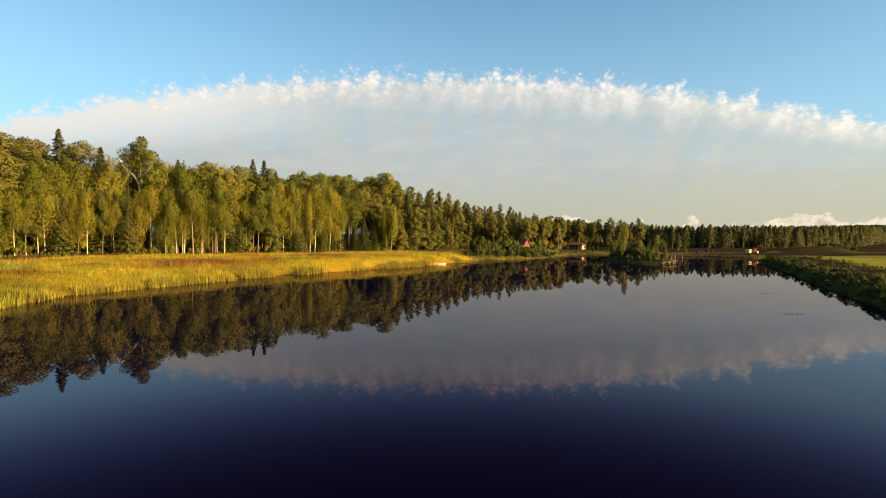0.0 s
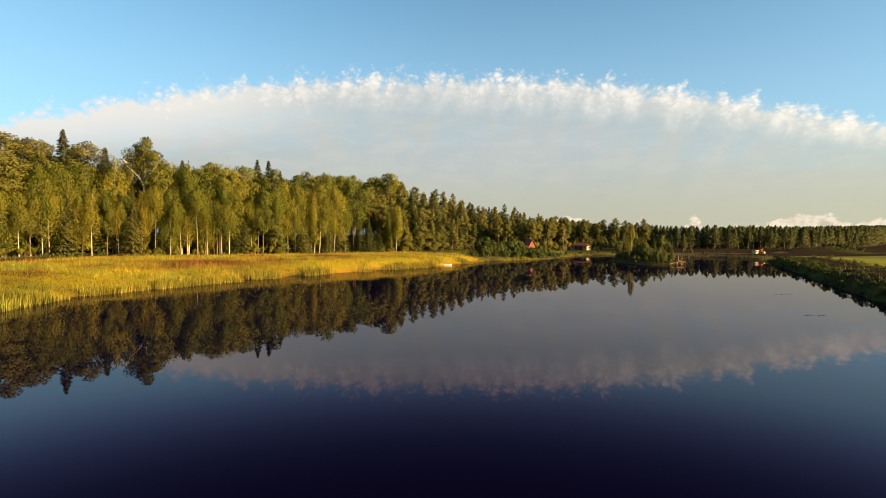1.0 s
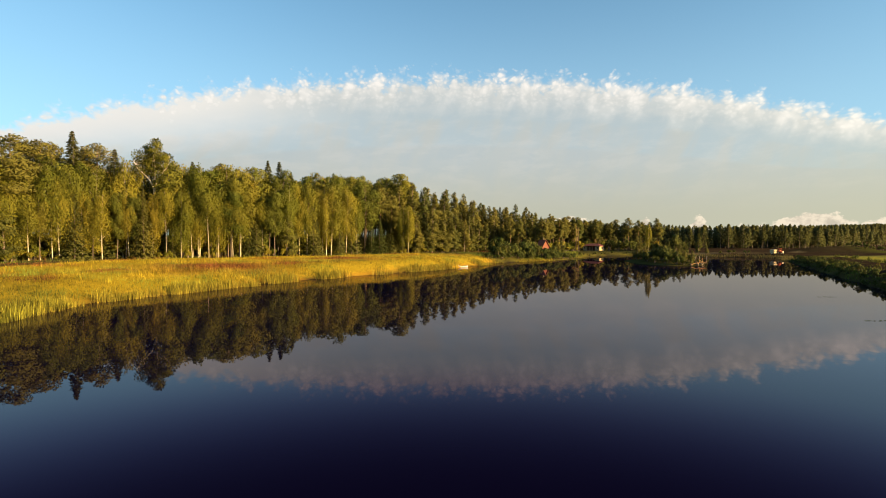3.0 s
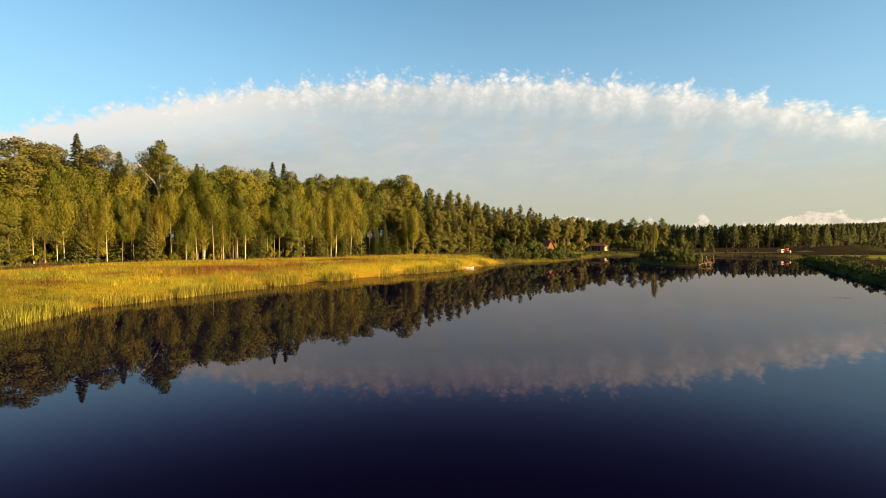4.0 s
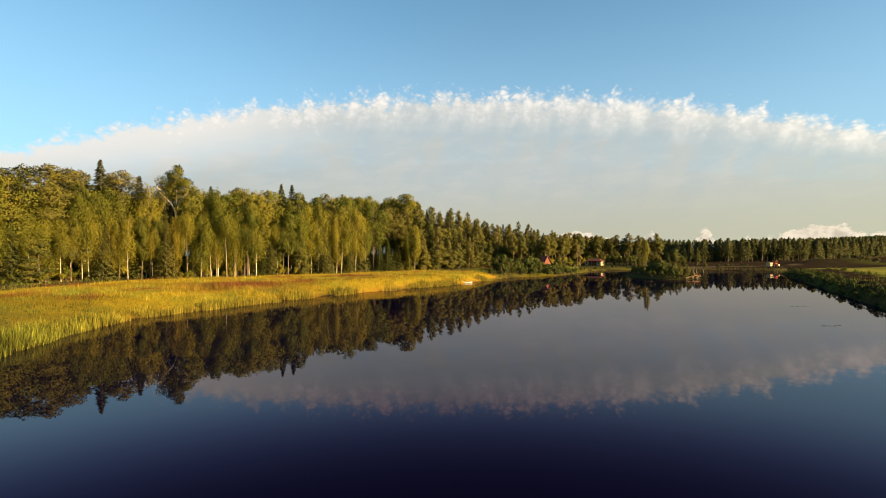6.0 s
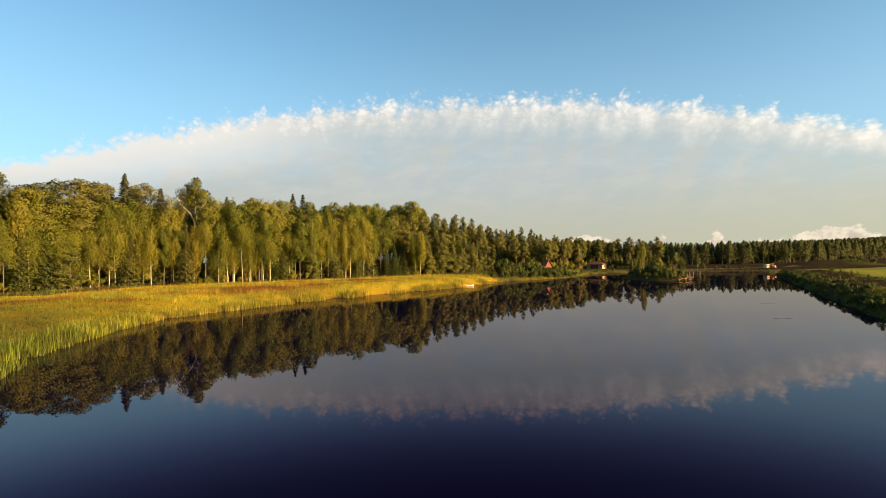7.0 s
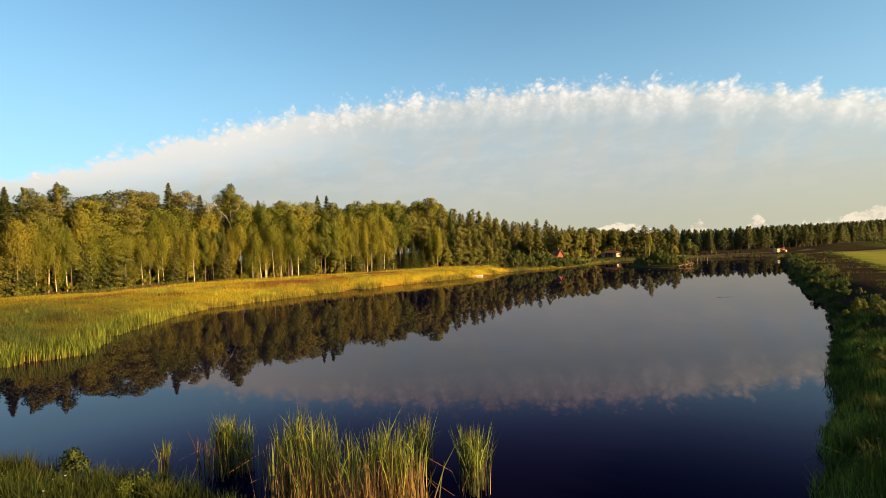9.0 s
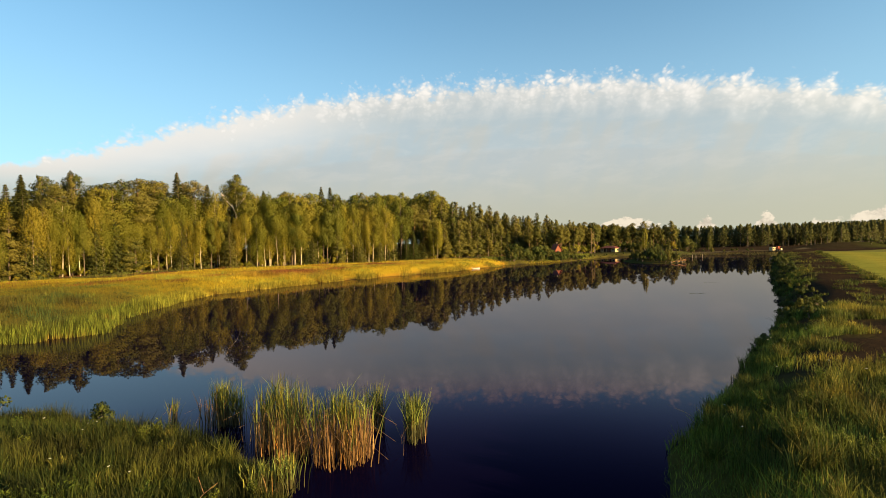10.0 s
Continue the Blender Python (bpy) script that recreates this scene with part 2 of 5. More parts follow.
def tubes(paths, sides=6):
    """Tapered tubes along paths of (point, radius): verts and quads."""
    verts, faces, base = [], [], 0
    for path in paths:
        for i, (p, r) in enumerate(path):
            p = Vector(p)
            a = Vector(path[max(i - 1, 0)][0])
            b = Vector(path[min(i + 1, len(path) - 1)][0])
            d = (b - a).normalized() if (b - a).length > 1e-6 else Vector((0, 0, 1))
            u = d.orthogonal().normalized()
            v = d.cross(u)
            for k in range(sides):
                w = 2 * math.pi * k / sides
                verts.append(p + (u * math.cos(w) + v * math.sin(w)) * r)
        for i in range(len(path) - 1):
            for k in range(sides):
                k2 = (k + 1) % sides
                faces.append((base + i * sides + k, base + i * sides + k2, base + (i + 1) * sides + k2, base + (i + 1) * sides + k))
        base += len(path) * sides
    return np.array([tuple(v) for v in verts]), np.array(faces)


def trigons(c, u, v):
    """Pointed leaves at c, along u, half as wide as v."""
    verts = np.stack([c + u, c - u * 0.6 + v, c - u * 0.6 - v], 1).reshape(-1, 3)
    return verts, np.arange(3 * len(c)).reshape(-1, 3)


def quads(c, u, v):
    """Rhombic leaves at c with half axes u and v."""
    n = len(c)
    verts = np.stack([c - u, c - v * 0.9, c + u, c + v], 1).reshape(-1, 3)
    return verts, np.arange(4 * n).reshape(-1, 4)


def unit(a):
    return a / np.maximum(np.linalg.norm(a, axis=-1, keepdims=True), 1e-9)


def leaves_at(rng, centres, size, droop=0.2, flat=0.0, slim=0.62):
    n = len(centres)
    u = rng.normal(size=(n, 3)) + [0, 0, -droop]
    u[:, 2] *= 1 - flat
    u = unit(u)
    v = unit(np.cross(u, rng.normal(size=(n, 3))))
    s = size * rng.uniform(0.6, 1.3, (n, 1))
    return trigons(centres, u * s, v * s * slim)


def part(name, me, parent, label=""):
    ob = new(name, me)
    ob.parent = parent
    return tagged(ob, label)


def bm_mesh(name, bm, mat, bevel=0.0):
    if bevel:
        bmesh.ops.bevel(bm, geom=list(bm.edges), offset=bevel, segments=1, affect="EDGES", profile=0.7)
    me = bpy.data.meshes.new(name)
    bm.to_mesh(me)
    bm.free()
    me.materials.append(mat)
    return me


def box(bm, x0, x1, y0, y1, z0, z1):
    m = Matrix.Translation(((x0 + x1) / 2, (y0 + y1) / 2, (z0 + z1) / 2)) @ Matrix.Diagonal((x1 - x0, y1 - y0, z1 - z0, 1))
    bmesh.ops.create_cube(bm, size=1.0, matrix=m)
    return bm

# ---------------------------------------------------------------- the plan: lake, banks, ground

SHORES = {   # stretches of the shore, in metres: how high the bank gets, over what width
    "meadow": (1.65, 13.0, [(-140, 2), (-60, 9.5), (-31, 12.2), (-26.4, 12.4), (-25.4, 14.5), (-30.3, 24), (-33.3, 36), (-32.8, 45), (-29.5, 51.5), (-22.3, 65), (-11.2, 78.5), (-1.8, 90), (4.2, 102), (6.6, 108)]),
    "inlet": (1.0, 7.0, [(6.6, 108), (11.5, 112), (19, 117.5), (24, 121), (28, 128), (35.5, 140.5), (45, 150), (54, 153)]),
    "far": (0.9, 6.0, [(54, 153), (62, 148), (75, 142), (84, 137), (83, 131), (75.5, 118)]),
    "dike": (1.5, 3.6, [(75.5, 118), (60, 88.5), (51, 70.5), (43.3, 56), (35.9, 40.5), (28.1, 24.2), (22.1, 14.2), (19.0, 9.1), (14.0, 1.7), (10.35, -4.2), (9.1, -7.2), (8.8, -12), (7.3, -20), (4.5, -26)]),
    "spit": (0.55, 5.0, [(4.5, -26), (2.0, -20), (1.3, -13), (0.4, -9.0), (-1.0, -7.0), (-3.3, -5.2), (-6.4, -3.9), (-11, -3.0), (-16, -2.7), (-30, -3), (-60, -4), (-140, -10)]),
}
ISLE = (42.9, 110.3, 6.8, 12.6)
LAKE = [p for _, _, pts in SHORES.values() for p in pts[:-1]] + [(-140, -10)]


def line_distance(x, y, pts):
    d = np.full(x.shape, 1e9)
    for (ax, ay), (bx, by) in zip(pts[:-1], pts[1:]):
        t = np.clip(((x - ax) * (bx - ax) + (y - ay) * (by - ay)) / ((bx - ax) ** 2 + (by - ay) ** 2), 0, 1)
        d = np.minimum(d, np.hypot(x - ax - t * (bx - ax), y - ay - t * (by - ay)))
    return d


def inside(x, y, poly):
    hit = np.zeros(x.shape, bool)
    for (ax, ay), (bx, by) in zip(poly, poly[1:] + poly[:1]):
        if ay != by:
            hit ^= ((ay > y) != (by > y)) & (x < (bx - ax) * (y - ay) / (by - ay) + ax)
    return hit


def ripple(x, y, s=1.0):
    return (np.sin(x * 0.71 / s + 1.3 * np.sin(y * 0.53 / s)) + np.sin(y * 0.93 / s + 1.7 * np.sin(x * 0.37 / s + 2.0)) + 0.6 * np.sin((x + y) * 1.9 / s + np.sin(x * 1.3 / s))) / 2.6


LATTICE = np.random.default_rng(3).random((256, 256))


def patchy(x, y, size, shift=0.0):
    """Smooth random patches about so many metres across, from 0 to 1."""
    u, v = np.asarray(x) / size + shift + 500, np.asarray(y) / size + 2 * shift + 500
    i, j = np.floor(u).astype(int), np.floor(v).astype(int)
    a, b = u - i, v - j
    a, b = a * a * (3 - 2 * a), b * b * (3 - 2 * b)
    g = lambda p, q: LATTICE[(i + p) % 256, (j + q) % 256]
    return (g(0, 0) * (1 - a) + g(1, 0) * a) * (1 - b) + (g(0, 1) * (1 - a) + g(1, 1) * a) * b


def shore_distance(x, y):
    """Metres from the water's edge, minus in the lake; and the nearest stretch."""
    x, y = np.asarray(x, float), np.asarray(y, float)
    ds = np.array([line_distance(x, y, pts) for _, _, pts in SHORES.values()])
    s = np.where(inside(x, y, LAKE), -1.0, 1.0) * ds.min(0)
    s = s + 0.45 * ripple(x, y, 0.9) * np.exp(-np.abs(s) / 3)
    return s, ds


def ground_height(x, y):
    x, y = np.asarray(x, float), np.asarray(y, float)
    s, ds = shore_distance(x, y)
    w = 1 / (ds + 0.5) ** 4
    w = w / w.sum(0)
    high = sum(wi * h for wi, (h, _, _) in zip(w, SHORES.values()))
    wide = sum(wi * b for wi, (_, b, _) in zip(w, SHORES.values()))
    wide = wide * np.where(x < 12, 1 - 0.55 * np.clip((y - 60) / 22, 0, 1), 1.0)
    t = np.clip(s / wide, 0, 1)
    z = high * (1 - (1 - t) ** 2) + 0.10 * ripple(x, y, 1.6) * np.clip(s / 4, 0, 1)
    z = np.where(s < 0, np.maximum(s * 0.28, -2.0), z + 0.02)
    isle = 1 - ((x - ISLE[0]) / ISLE[2]) ** 2 - ((y - ISLE[1]) / ISLE[3]) ** 2
    z = np.maximum(z, np.clip(isle, -1, 1) * 0.9 + 0.12 * ripple(x, y, 0.6) * (isle > 0))
    # heaped peat far off beside the forest
    heap = np.exp(-((x - 115) / 10.5) ** 4 - ((y - 158) / 5) ** 2) * 1.7 + np.exp(-((x - 125) / 4.0) ** 2 - ((y - 157) / 5) ** 2) * 0.9
    far = np.clip((np.hypot(x, y - 40) - 260) / 600, 0, 1) * 4
    return z + heap * (1 + 0.1 * ripple(x, y, 2)) + far


def mixc(a, b, f):
    return a + (np.asarray(b) - a) * np.clip(f, 0, 1)[:, None]


def field_line(x, y):
    """Metres to the right of the mown field's edge."""
    d = unit(np.array([[86 - 47.0, 115 - 41.0]]))[0]
    return (x - 45.0) * d[1] - (y - 41.0) * d[0]


def bare_soil(x, y):
    """How bare the peat lies beside the mown field: a strip far off, patches nearer by."""
    f = field_line(x, y)
    edge = np.clip((f + 6.5 + 5 * (patchy(x, y, 5.0) - 0.5)) / 1.5, 0, 1) * np.clip((0.5 - f) / 1.5, 0, 1)
    spots = np.clip((patchy(x, y, 3.2, 7.3) - 0.42) * 6, 0, 1) * (y > -2)
    far = np.clip((y - 10) / 16, 0, 1)
    return edge * (far + (1 - far) * spots)


def sorrel(x, y):
    """Where rusty sorrel covers the top of the meadow's bank."""
    spots = np.exp(-((x + 32.6) / 6.5) ** 2 - ((y - 67.5) / 4.5) ** 2) + 0.9 * np.exp(-((x + 22.0) / 5.0) ** 2 - ((y - 92.0) / 4.5) ** 2)
    return spots * (0.45 + 0.9 * patchy(x, y, 2.2, 4.6))


def ground_tint(x, y):
    s, ds = shore_distance(x, y)
    near = ds.argmin(0)
    n = len(x)
    c = np.tile([0.14, 0.13, 0.035], (n, 1))
    r1, r2 = ripple(x, y, 3.0), ripple(x + 40, y * 1.3, 1.2)
    gold, rust, olive = (0.31, 0.215, 0.017), (0.17, 0.065, 0.016), (0.11, 0.088, 0.016)
    meadow = near == 0
    c = np.where(meadow[:, None], mixc(np.tile(gold, (n, 1)), rust, np.clip((s - 6) / 3, 0, 1) * (s < 24) * (patchy(x, y, 9.0, 3.1) * 3.0 - 1.75) * (y > 40)), c)
    c = np.where(meadow[:, None], mixc(c, rust, sorrel(x, y) * 1.2), c)
    c = np.where(meadow[:, None], mixc(c, (0.33, 0.17, 0.022), np.clip(1.6 - s, 0, 1) * (0.4 + 0.6 * patchy(x, y, 5.0, 4.2))), c)
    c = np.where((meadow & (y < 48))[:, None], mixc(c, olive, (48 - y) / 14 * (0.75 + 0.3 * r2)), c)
    c = np.where((near == 1)[:, None], mixc(np.tile([0.105, 0.09, 0.02], (n, 1)), (0.05, 0.047, 0.018), (s - 1.5) / 3 + 0.8 * patchy(x, y, 4.0, 2.2) - 0.3), c)
    c = np.where((near == 4)[:, None], np.array([0.075, 0.085, 0.025]), c)
    dike = near == 3
    grass = mixc(np.tile([0.062, 0.055, 0.014], (n, 1)), (0.035, 0.026, 0.012), patchy(x, y, 2.5, 1.1) * 1.6 - 0.6)
    f = field_line(x, y)
    peat = np.array([0.030, 0.020, 0.013])
    c = np.where(dike[:, None], grass, c)
    strip = bare_soil(x, y)
    c = np.where(dike[:, None], mixc(c, peat, strip * 2.0), c)
    mown = mixc(np.tile([0.23, 0.20, 0.035], (n, 1)), (0.17, 0.17, 0.032), 0.5 + 0.5 * np.sin(f * 0.9))
    c = np.where((dike & (f > 0))[:, None], mown, c)
    c = np.where(((y > 124 + 0.15 * (x - 80)) & (x > 66))[:, None], mixc(np.tile(peat, (n, 1)), (0.046, 0.032, 0.019), r1), c)
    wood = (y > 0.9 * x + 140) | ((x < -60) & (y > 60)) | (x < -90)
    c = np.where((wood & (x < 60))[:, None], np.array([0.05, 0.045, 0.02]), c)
    road = np.abs(y - (150 + 0.12 * (x - 90)))
    c = np.where(((road < 1.6) & (x > 60))[:, None], np.array([0.11, 0.085, 0.05]), c)
    c = np.where((np.hypot(x - 117, y - 158) < 15)[:, None], mixc(np.tile([0.030, 0.023, 0.013], (n, 1)), (0.05, 0.052, 0.014), (x - 119) / 4), c)
    isle = ((x - ISLE[0]) / ISLE[2]) ** 2 + ((y - ISLE[1]) / ISLE[3]) ** 2 < 1.3
    c = np.where(isle[:, None], np.array([0.05, 0.045, 0.015]), c)
    return np.where((s < 0)[:, None] & ~isle[:, None], np.array([0.03, 0.025, 0.015]), c)


def build_ground():
    u = np.linspace(-5.0, 5.0, 280)
    gx, gy = np.meshgrid(8 + 38 * np.sinh(u), 48 + 38 * np.sinh(u))
    x, y = gx.ravel(), gy.ravel()
    n = len(u)
    i = (np.arange(n - 1)[:, None] * n + np.arange(n - 1)[None, :]).ravel()
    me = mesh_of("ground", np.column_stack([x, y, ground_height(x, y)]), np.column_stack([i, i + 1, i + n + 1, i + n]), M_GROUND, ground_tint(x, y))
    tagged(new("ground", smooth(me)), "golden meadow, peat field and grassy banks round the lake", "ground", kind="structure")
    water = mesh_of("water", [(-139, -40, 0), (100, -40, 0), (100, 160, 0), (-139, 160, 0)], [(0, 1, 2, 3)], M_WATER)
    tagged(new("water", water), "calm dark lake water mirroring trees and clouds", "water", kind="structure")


build_ground()

# ---------------------------------------------------------------- trees


def crown_of(rng, blobs, count, size, droop=0.2, shell=0.35, flat=0.0, slim=0.62):
    """Leaf positions in a set of (centre, radii) blobs, denser towards the outside."""
    weight = np.array([r[0] * r[1] * r[2] for _, r in blobs]) ** 0.75
    pick = rng.choice(len(blobs), count, p=weight / weight.sum())
    d = unit(rng.normal(size=(count, 3)))
    rad = rng.uniform(shell, 1.0, (count, 1)) ** 0.5
    c = np.array([b[0] for b in blobs])[pick] + d * rad * np.array([b[1] for b in blobs])[pick]
    axis = np.column_stack([c[:, 0], c[:, 1], np.zeros(count)])
    normals = unit(0.5 * unit(axis) + 0.6 * d + rng.normal(0, 0.16, (count, 3)) + [0, 0, 0.15])
    return outward(*leaves_at(rng, c, size, droop, flat, slim), normals)


def stem_path(rng, height, radius, bend=0.25, top=0.12, steps=8):
    ph = rng.uniform(0, 6.28)
    return [((bend * math.sin(2.2 * k / steps + ph) - bend * math.sin(ph), bend * math.cos(1.9 * k / steps + ph) - bend * math.cos(ph), height * k / steps), radius * (1 - (1 - top) * k / steps)) for k in range(steps + 1)]


def at_height(path, z):
    for (a, _), (b, _) in zip(path[:-1], path[1:]):
        if a[2] <= z <= b[2]:
            return Vector(a).lerp(Vector(b), (z - a[2]) / max(b[2] - a[2], 1e-6))
    return Vector(path[-1][0])


def finish_tree(name, label, wood, wood_mat, crown, leaf_mat, group, height):
    grow = height / max(wood[0][:, 2].max(), crown[0][:, 2].max())
    wood[0][:, 2] *= grow
    crown[0][:, 2] *= grow
    top = new(name)
    tagged(top, label, "tree", group)
    part("trunk", smooth(mesh_of("trunk", *wood, wood_mat)), top)
    part("crown", rounded(mesh_of("crown", crown[0], crown[1], leaf_mat), crown[2]), top)
    return top


def birch(seed, height=16.0, count=7200):
    rng = np.random.default_rng(seed)
    path = stem_path(rng, height * 0.97, 0.135, 0.3, 0.12)
    woods, blobs = [path], []
    low = (0.16, 0.26, 0.34, 0.20, 0.40)[seed % 5]
    for k in range(38):
        f = low + (0.97 - low) * ((k + rng.uniform(0, 1)) / 38) ** 0.85
        reach = height * (0.135 * math.sin(math.pi * min(1, (f - low) / (1 - low) * 0.78 + 0.2)) ** 0.8 + 0.012) * rng.uniform(0.7, 1.25)
        a = rng.uniform(0, 6.28)
        p = at_height(path, f * height * 0.97)
        q = p + Vector((math.cos(a) * reach * 0.75, math.sin(a) * reach * 0.75, reach * 0.5))
        if k % 2 == 0:
            woods.append([(p, 0.04), (q, 0.012)])
        blobs.append((tuple(q - Vector((0, 0, 0.25))), (reach * 0.55 + 0.15, reach * 0.55 + 0.15, reach * 0.8 + 0.5)))
    return finish_tree("birch_tree", "slender birch with white trunk and yellow-green leaves", tubes(woods, 4), M_BIRCH_BARK, crown_of(rng, blobs, count, 0.19 if count > 2000 else 0.32, 2.2, 0.25, 0.0, 0.42), M_BIRCH_LEAF, "trees of the forest edge", height)


def aspen(seed, height=20.0, count=7600):
    rng = np.random.default_rng(seed)
    path = stem_path(rng, height * 0.93, 0.22, 0.4, 0.12)
    woods, blobs = [path], []
    for k in range(24):
        f = 0.3 + 0.68 * (k + rng.uniform(0, 1)) / 24
        reach = height * 0.19 * math.sin(math.pi * min(1, (f - 0.3) / 0.7 * 0.75 + 0.22)) ** 0.7 * rng.uniform(0.65, 1.2)
        a = rng.uniform(0, 6.28)
        p = at_height(path, f * height * 0.9)
        q = p + Vector((math.cos(a) * reach * 0.7, math.sin(a) * reach * 0.7, reach * 0.45))
        if k % 2 == 0:
            woods.append([(p, 0.07), (p.lerp(q, 0.5), 0.045), (q, 0.015)])
        r = reach * 0.42 + 0.45
        blobs.append((tuple(q), (r, r, r * 0.85)))
    return finish_tree("aspen_tree", "broad-crowned aspen with dense green leaves", tubes(woods, 4), M_DARK_BARK, crown_of(rng, blobs, count, 0.21 if count > 2000 else 0.34, 0.3, 0.25), M_ASPEN_LEAF, "trees of the forest edge", height)


def pine(seed, height=20.0, count=8200, bare=0.42, wide=0.15, cone=False):
    """An old pine with a rounded top, or a young one that tapers to a point."""
    rng = np.random.default_rng(seed)
    path = stem_path(rng, height * 0.97, 0.2, 0.25, 0.15)
    woods, blobs = [path], []
    arms = 62 if cone else 46
    for k in range(arms):
        g = (k + rng.uniform(0, 1)) / arms
        f = bare + (0.985 - bare) * g
        full = (1 - g) ** 0.75 * min(1.0, 0.55 + 2.5 * g) if cone else math.sin(math.pi * (0.22 + 0.72 * g)) ** 0.75
        reach = height * wide * full * rng.uniform(0.55, 1.2) + (0.12 if cone else 0.0)
        a = rng.uniform(0, 6.28)
        p = at_height(path, f * height * 0.97)
        q = p + Vector((math.cos(a) * reach, math.sin(a) * reach, reach * rng.uniform(0.05, 0.35)))
        if k % 2 == 0:
            woods.append([(p, 0.05), (q, 0.012)] if cone else [(p, 0.055), (p.lerp(q, 0.55) + Vector((0, 0, -0.1)), 0.035), (q, 0.012)])
        size = reach * (0.42 if cone else 0.40) + (0.30 if cone else 0.5)
        blobs.append((tuple(p.lerp(q, 0.75)), (size, size, 0.26 + reach * 0.13 if cone else 0.5 + reach * 0.14)))
    crown = crown_of(rng, blobs, count, (0.20 if cone else 0.22) if count > 2600 else 0.32, 0.0, 0.2, 0.35, 0.4)
    return finish_tree("pine_tree", "young pine branched low down, with olive needles" if cone else "tall pine with ruddy trunk and clumped needles", tubes(woods, 4), M_DARK_BARK if cone else M_PINE_BARK, crown, M_PINE_LEAF, "trees of the forest edge", height)


def spruce(seed, height=20.0, fronds=5200, low=0.06, wide=0.165):
    rng = np.random.default_rng(seed)
    path = stem_path(rng, height, 0.19, 0.08, 0.05)
    n = fronds
    whorls = 26 if height < 10 else 52
    f = low + (1 - low) * (np.floor(rng.uniform(0, 1, n) ** 1.25 * whorls) + rng.uniform(-0.35, 0.35, n)) / whorls
    f = np.clip(f, low, 0.99)
    a = rng.uniform(0, 6.283, n) + np.floor(f * whorls)
    arms = 7
    a = np.round(a * arms / 6.283) * 6.283 / arms + rng.normal(0, 0.16, n) + np.floor(f * whorls) * 0.7
    spread = np.array([0.7 + 0.5 * rng.random() for _ in range(whorls + 1)])[(f * whorls).astype(int)]
    reach = height * wide * (1 - f) ** 0.95 * spread * 1.1 + 0.06
    t = rng.uniform(0.12, 1.0, n) ** 0.7
    r = reach * t
    z = f * height - r * 0.32 + 0.10 * r * r / np.maximum(reach, 0.2)
    c = np.column_stack([r * np.cos(a), r * np.sin(a), z])
    u = unit(np.column_stack([np.cos(a), np.sin(a), np.full(n, -0.35)]) + rng.normal(0, 0.25, (n, 3)))
    v = unit(np.cross(u, rng.normal(0, 0.5, (n, 3)) + [0, 0, 1.0]))
    size = (0.08 + (0.19 if n > 3000 else 0.26) * (1 - f) ** 0.7 * min(1.0, 0.5 + height / 40) * (0.6 + 0.4 * t)) * rng.uniform(0.7, 1.3, n)
    around = np.column_stack([np.cos(a), np.sin(a), np.full(n, 0.35)])
    crown = outward(*trigons(c, u * size[:, None] * 1.7, v * size[:, None] * 0.75), unit(around + rng.normal(0, 0.4, (n, 3))))
    return finish_tree("spruce_tree", "dark conical spruce with drooping branches", tubes([path], 6), M_DARK_BARK, crown, M_SPRUCE_LEAF, "trees of the forest edge", height)


def forked_birch(seed, height=22.0):
    rng = np.random.default_rng(seed)
    trunk = [((0, 0, 0), 0.32), ((0.1, 0, 6), 0.24), ((-0.1, 0, 12.2), 0.19)]
    left = [((-0.1, 0, 12.2), 0.2), ((-0.9, 0.2, 14), 0.15), ((-2.6, 0.4, 15.7), 0.12), ((-3.2, 0.6, 17.0), 0.05)]
    right = [((-0.1, 0, 12.2), 0.2), ((0.6, -0.2, 14.4), 0.16), ((2.0, 0.3, 16.2), 0.11), ((2.4, 0.5, 18.2), 0.04)]
    mid = [((0.0, 0, 12.8), 0.16), ((0.1, 0.3, 16), 0.11), ((-0.2, 0.4, 19.0), 0.04)]
    left, right, mid = ([(p, r * 0.8) for p, r in limb] for limb in (left, right, mid))
    woods, blobs = [trunk, left, right, mid], []
    for k in range(96):
        src = [left, right, mid][k % 3]
        i = int(rng.integers(1, len(src)))
        p = Vector(src[i - 1][0]).lerp(Vector(src[i][0]), rng.uniform(0.2, 1.0))
        d = unit(rng.normal(size=3)) * rng.uniform(0.0, 1.0) ** 0.5
        q = Vector((-0.2 + 3.8 * d[0] * (1 - 0.6 * max(0.0, d[2])), 1.3 + 2.2 * d[1], 16.7 + 4.7 * d[2] + rng.uniform(-0.9, 0.9)))
        if q.z < 15.2 and abs(q.x) < 1.9:
            continue
        if (q - p).length < 3.5:
            woods.append([(p, 0.035), (p.lerp(q, 0.5), 0.022), (q, 0.008)])
        r = rng.uniform(0.4, 1.15)
        blobs.append((tuple(q), (r, r, r * 0.9)))
    return finish_tree("birch_tree", "old birch with forked white trunk above its neighbours", tubes(woods, 7), M_BIRCH_BARK, crown_of(rng, blobs, 8200, 0.16, 0.5, 0.2), M_BIRCH_LEAF, "trees of the forest edge", height)


def one_root(verts, faces, each, sides):
    """Let stems that are alike in make all grow from the first one's foot."""
    old = np.arange(len(verts))
    number, place = old // each, old % each
    fresh = np.where(place < sides, place, sides + number * (each - sides) + place - sides)
    keep = (place >= sides) | (number == 0)
    return verts[keep], fresh[faces]


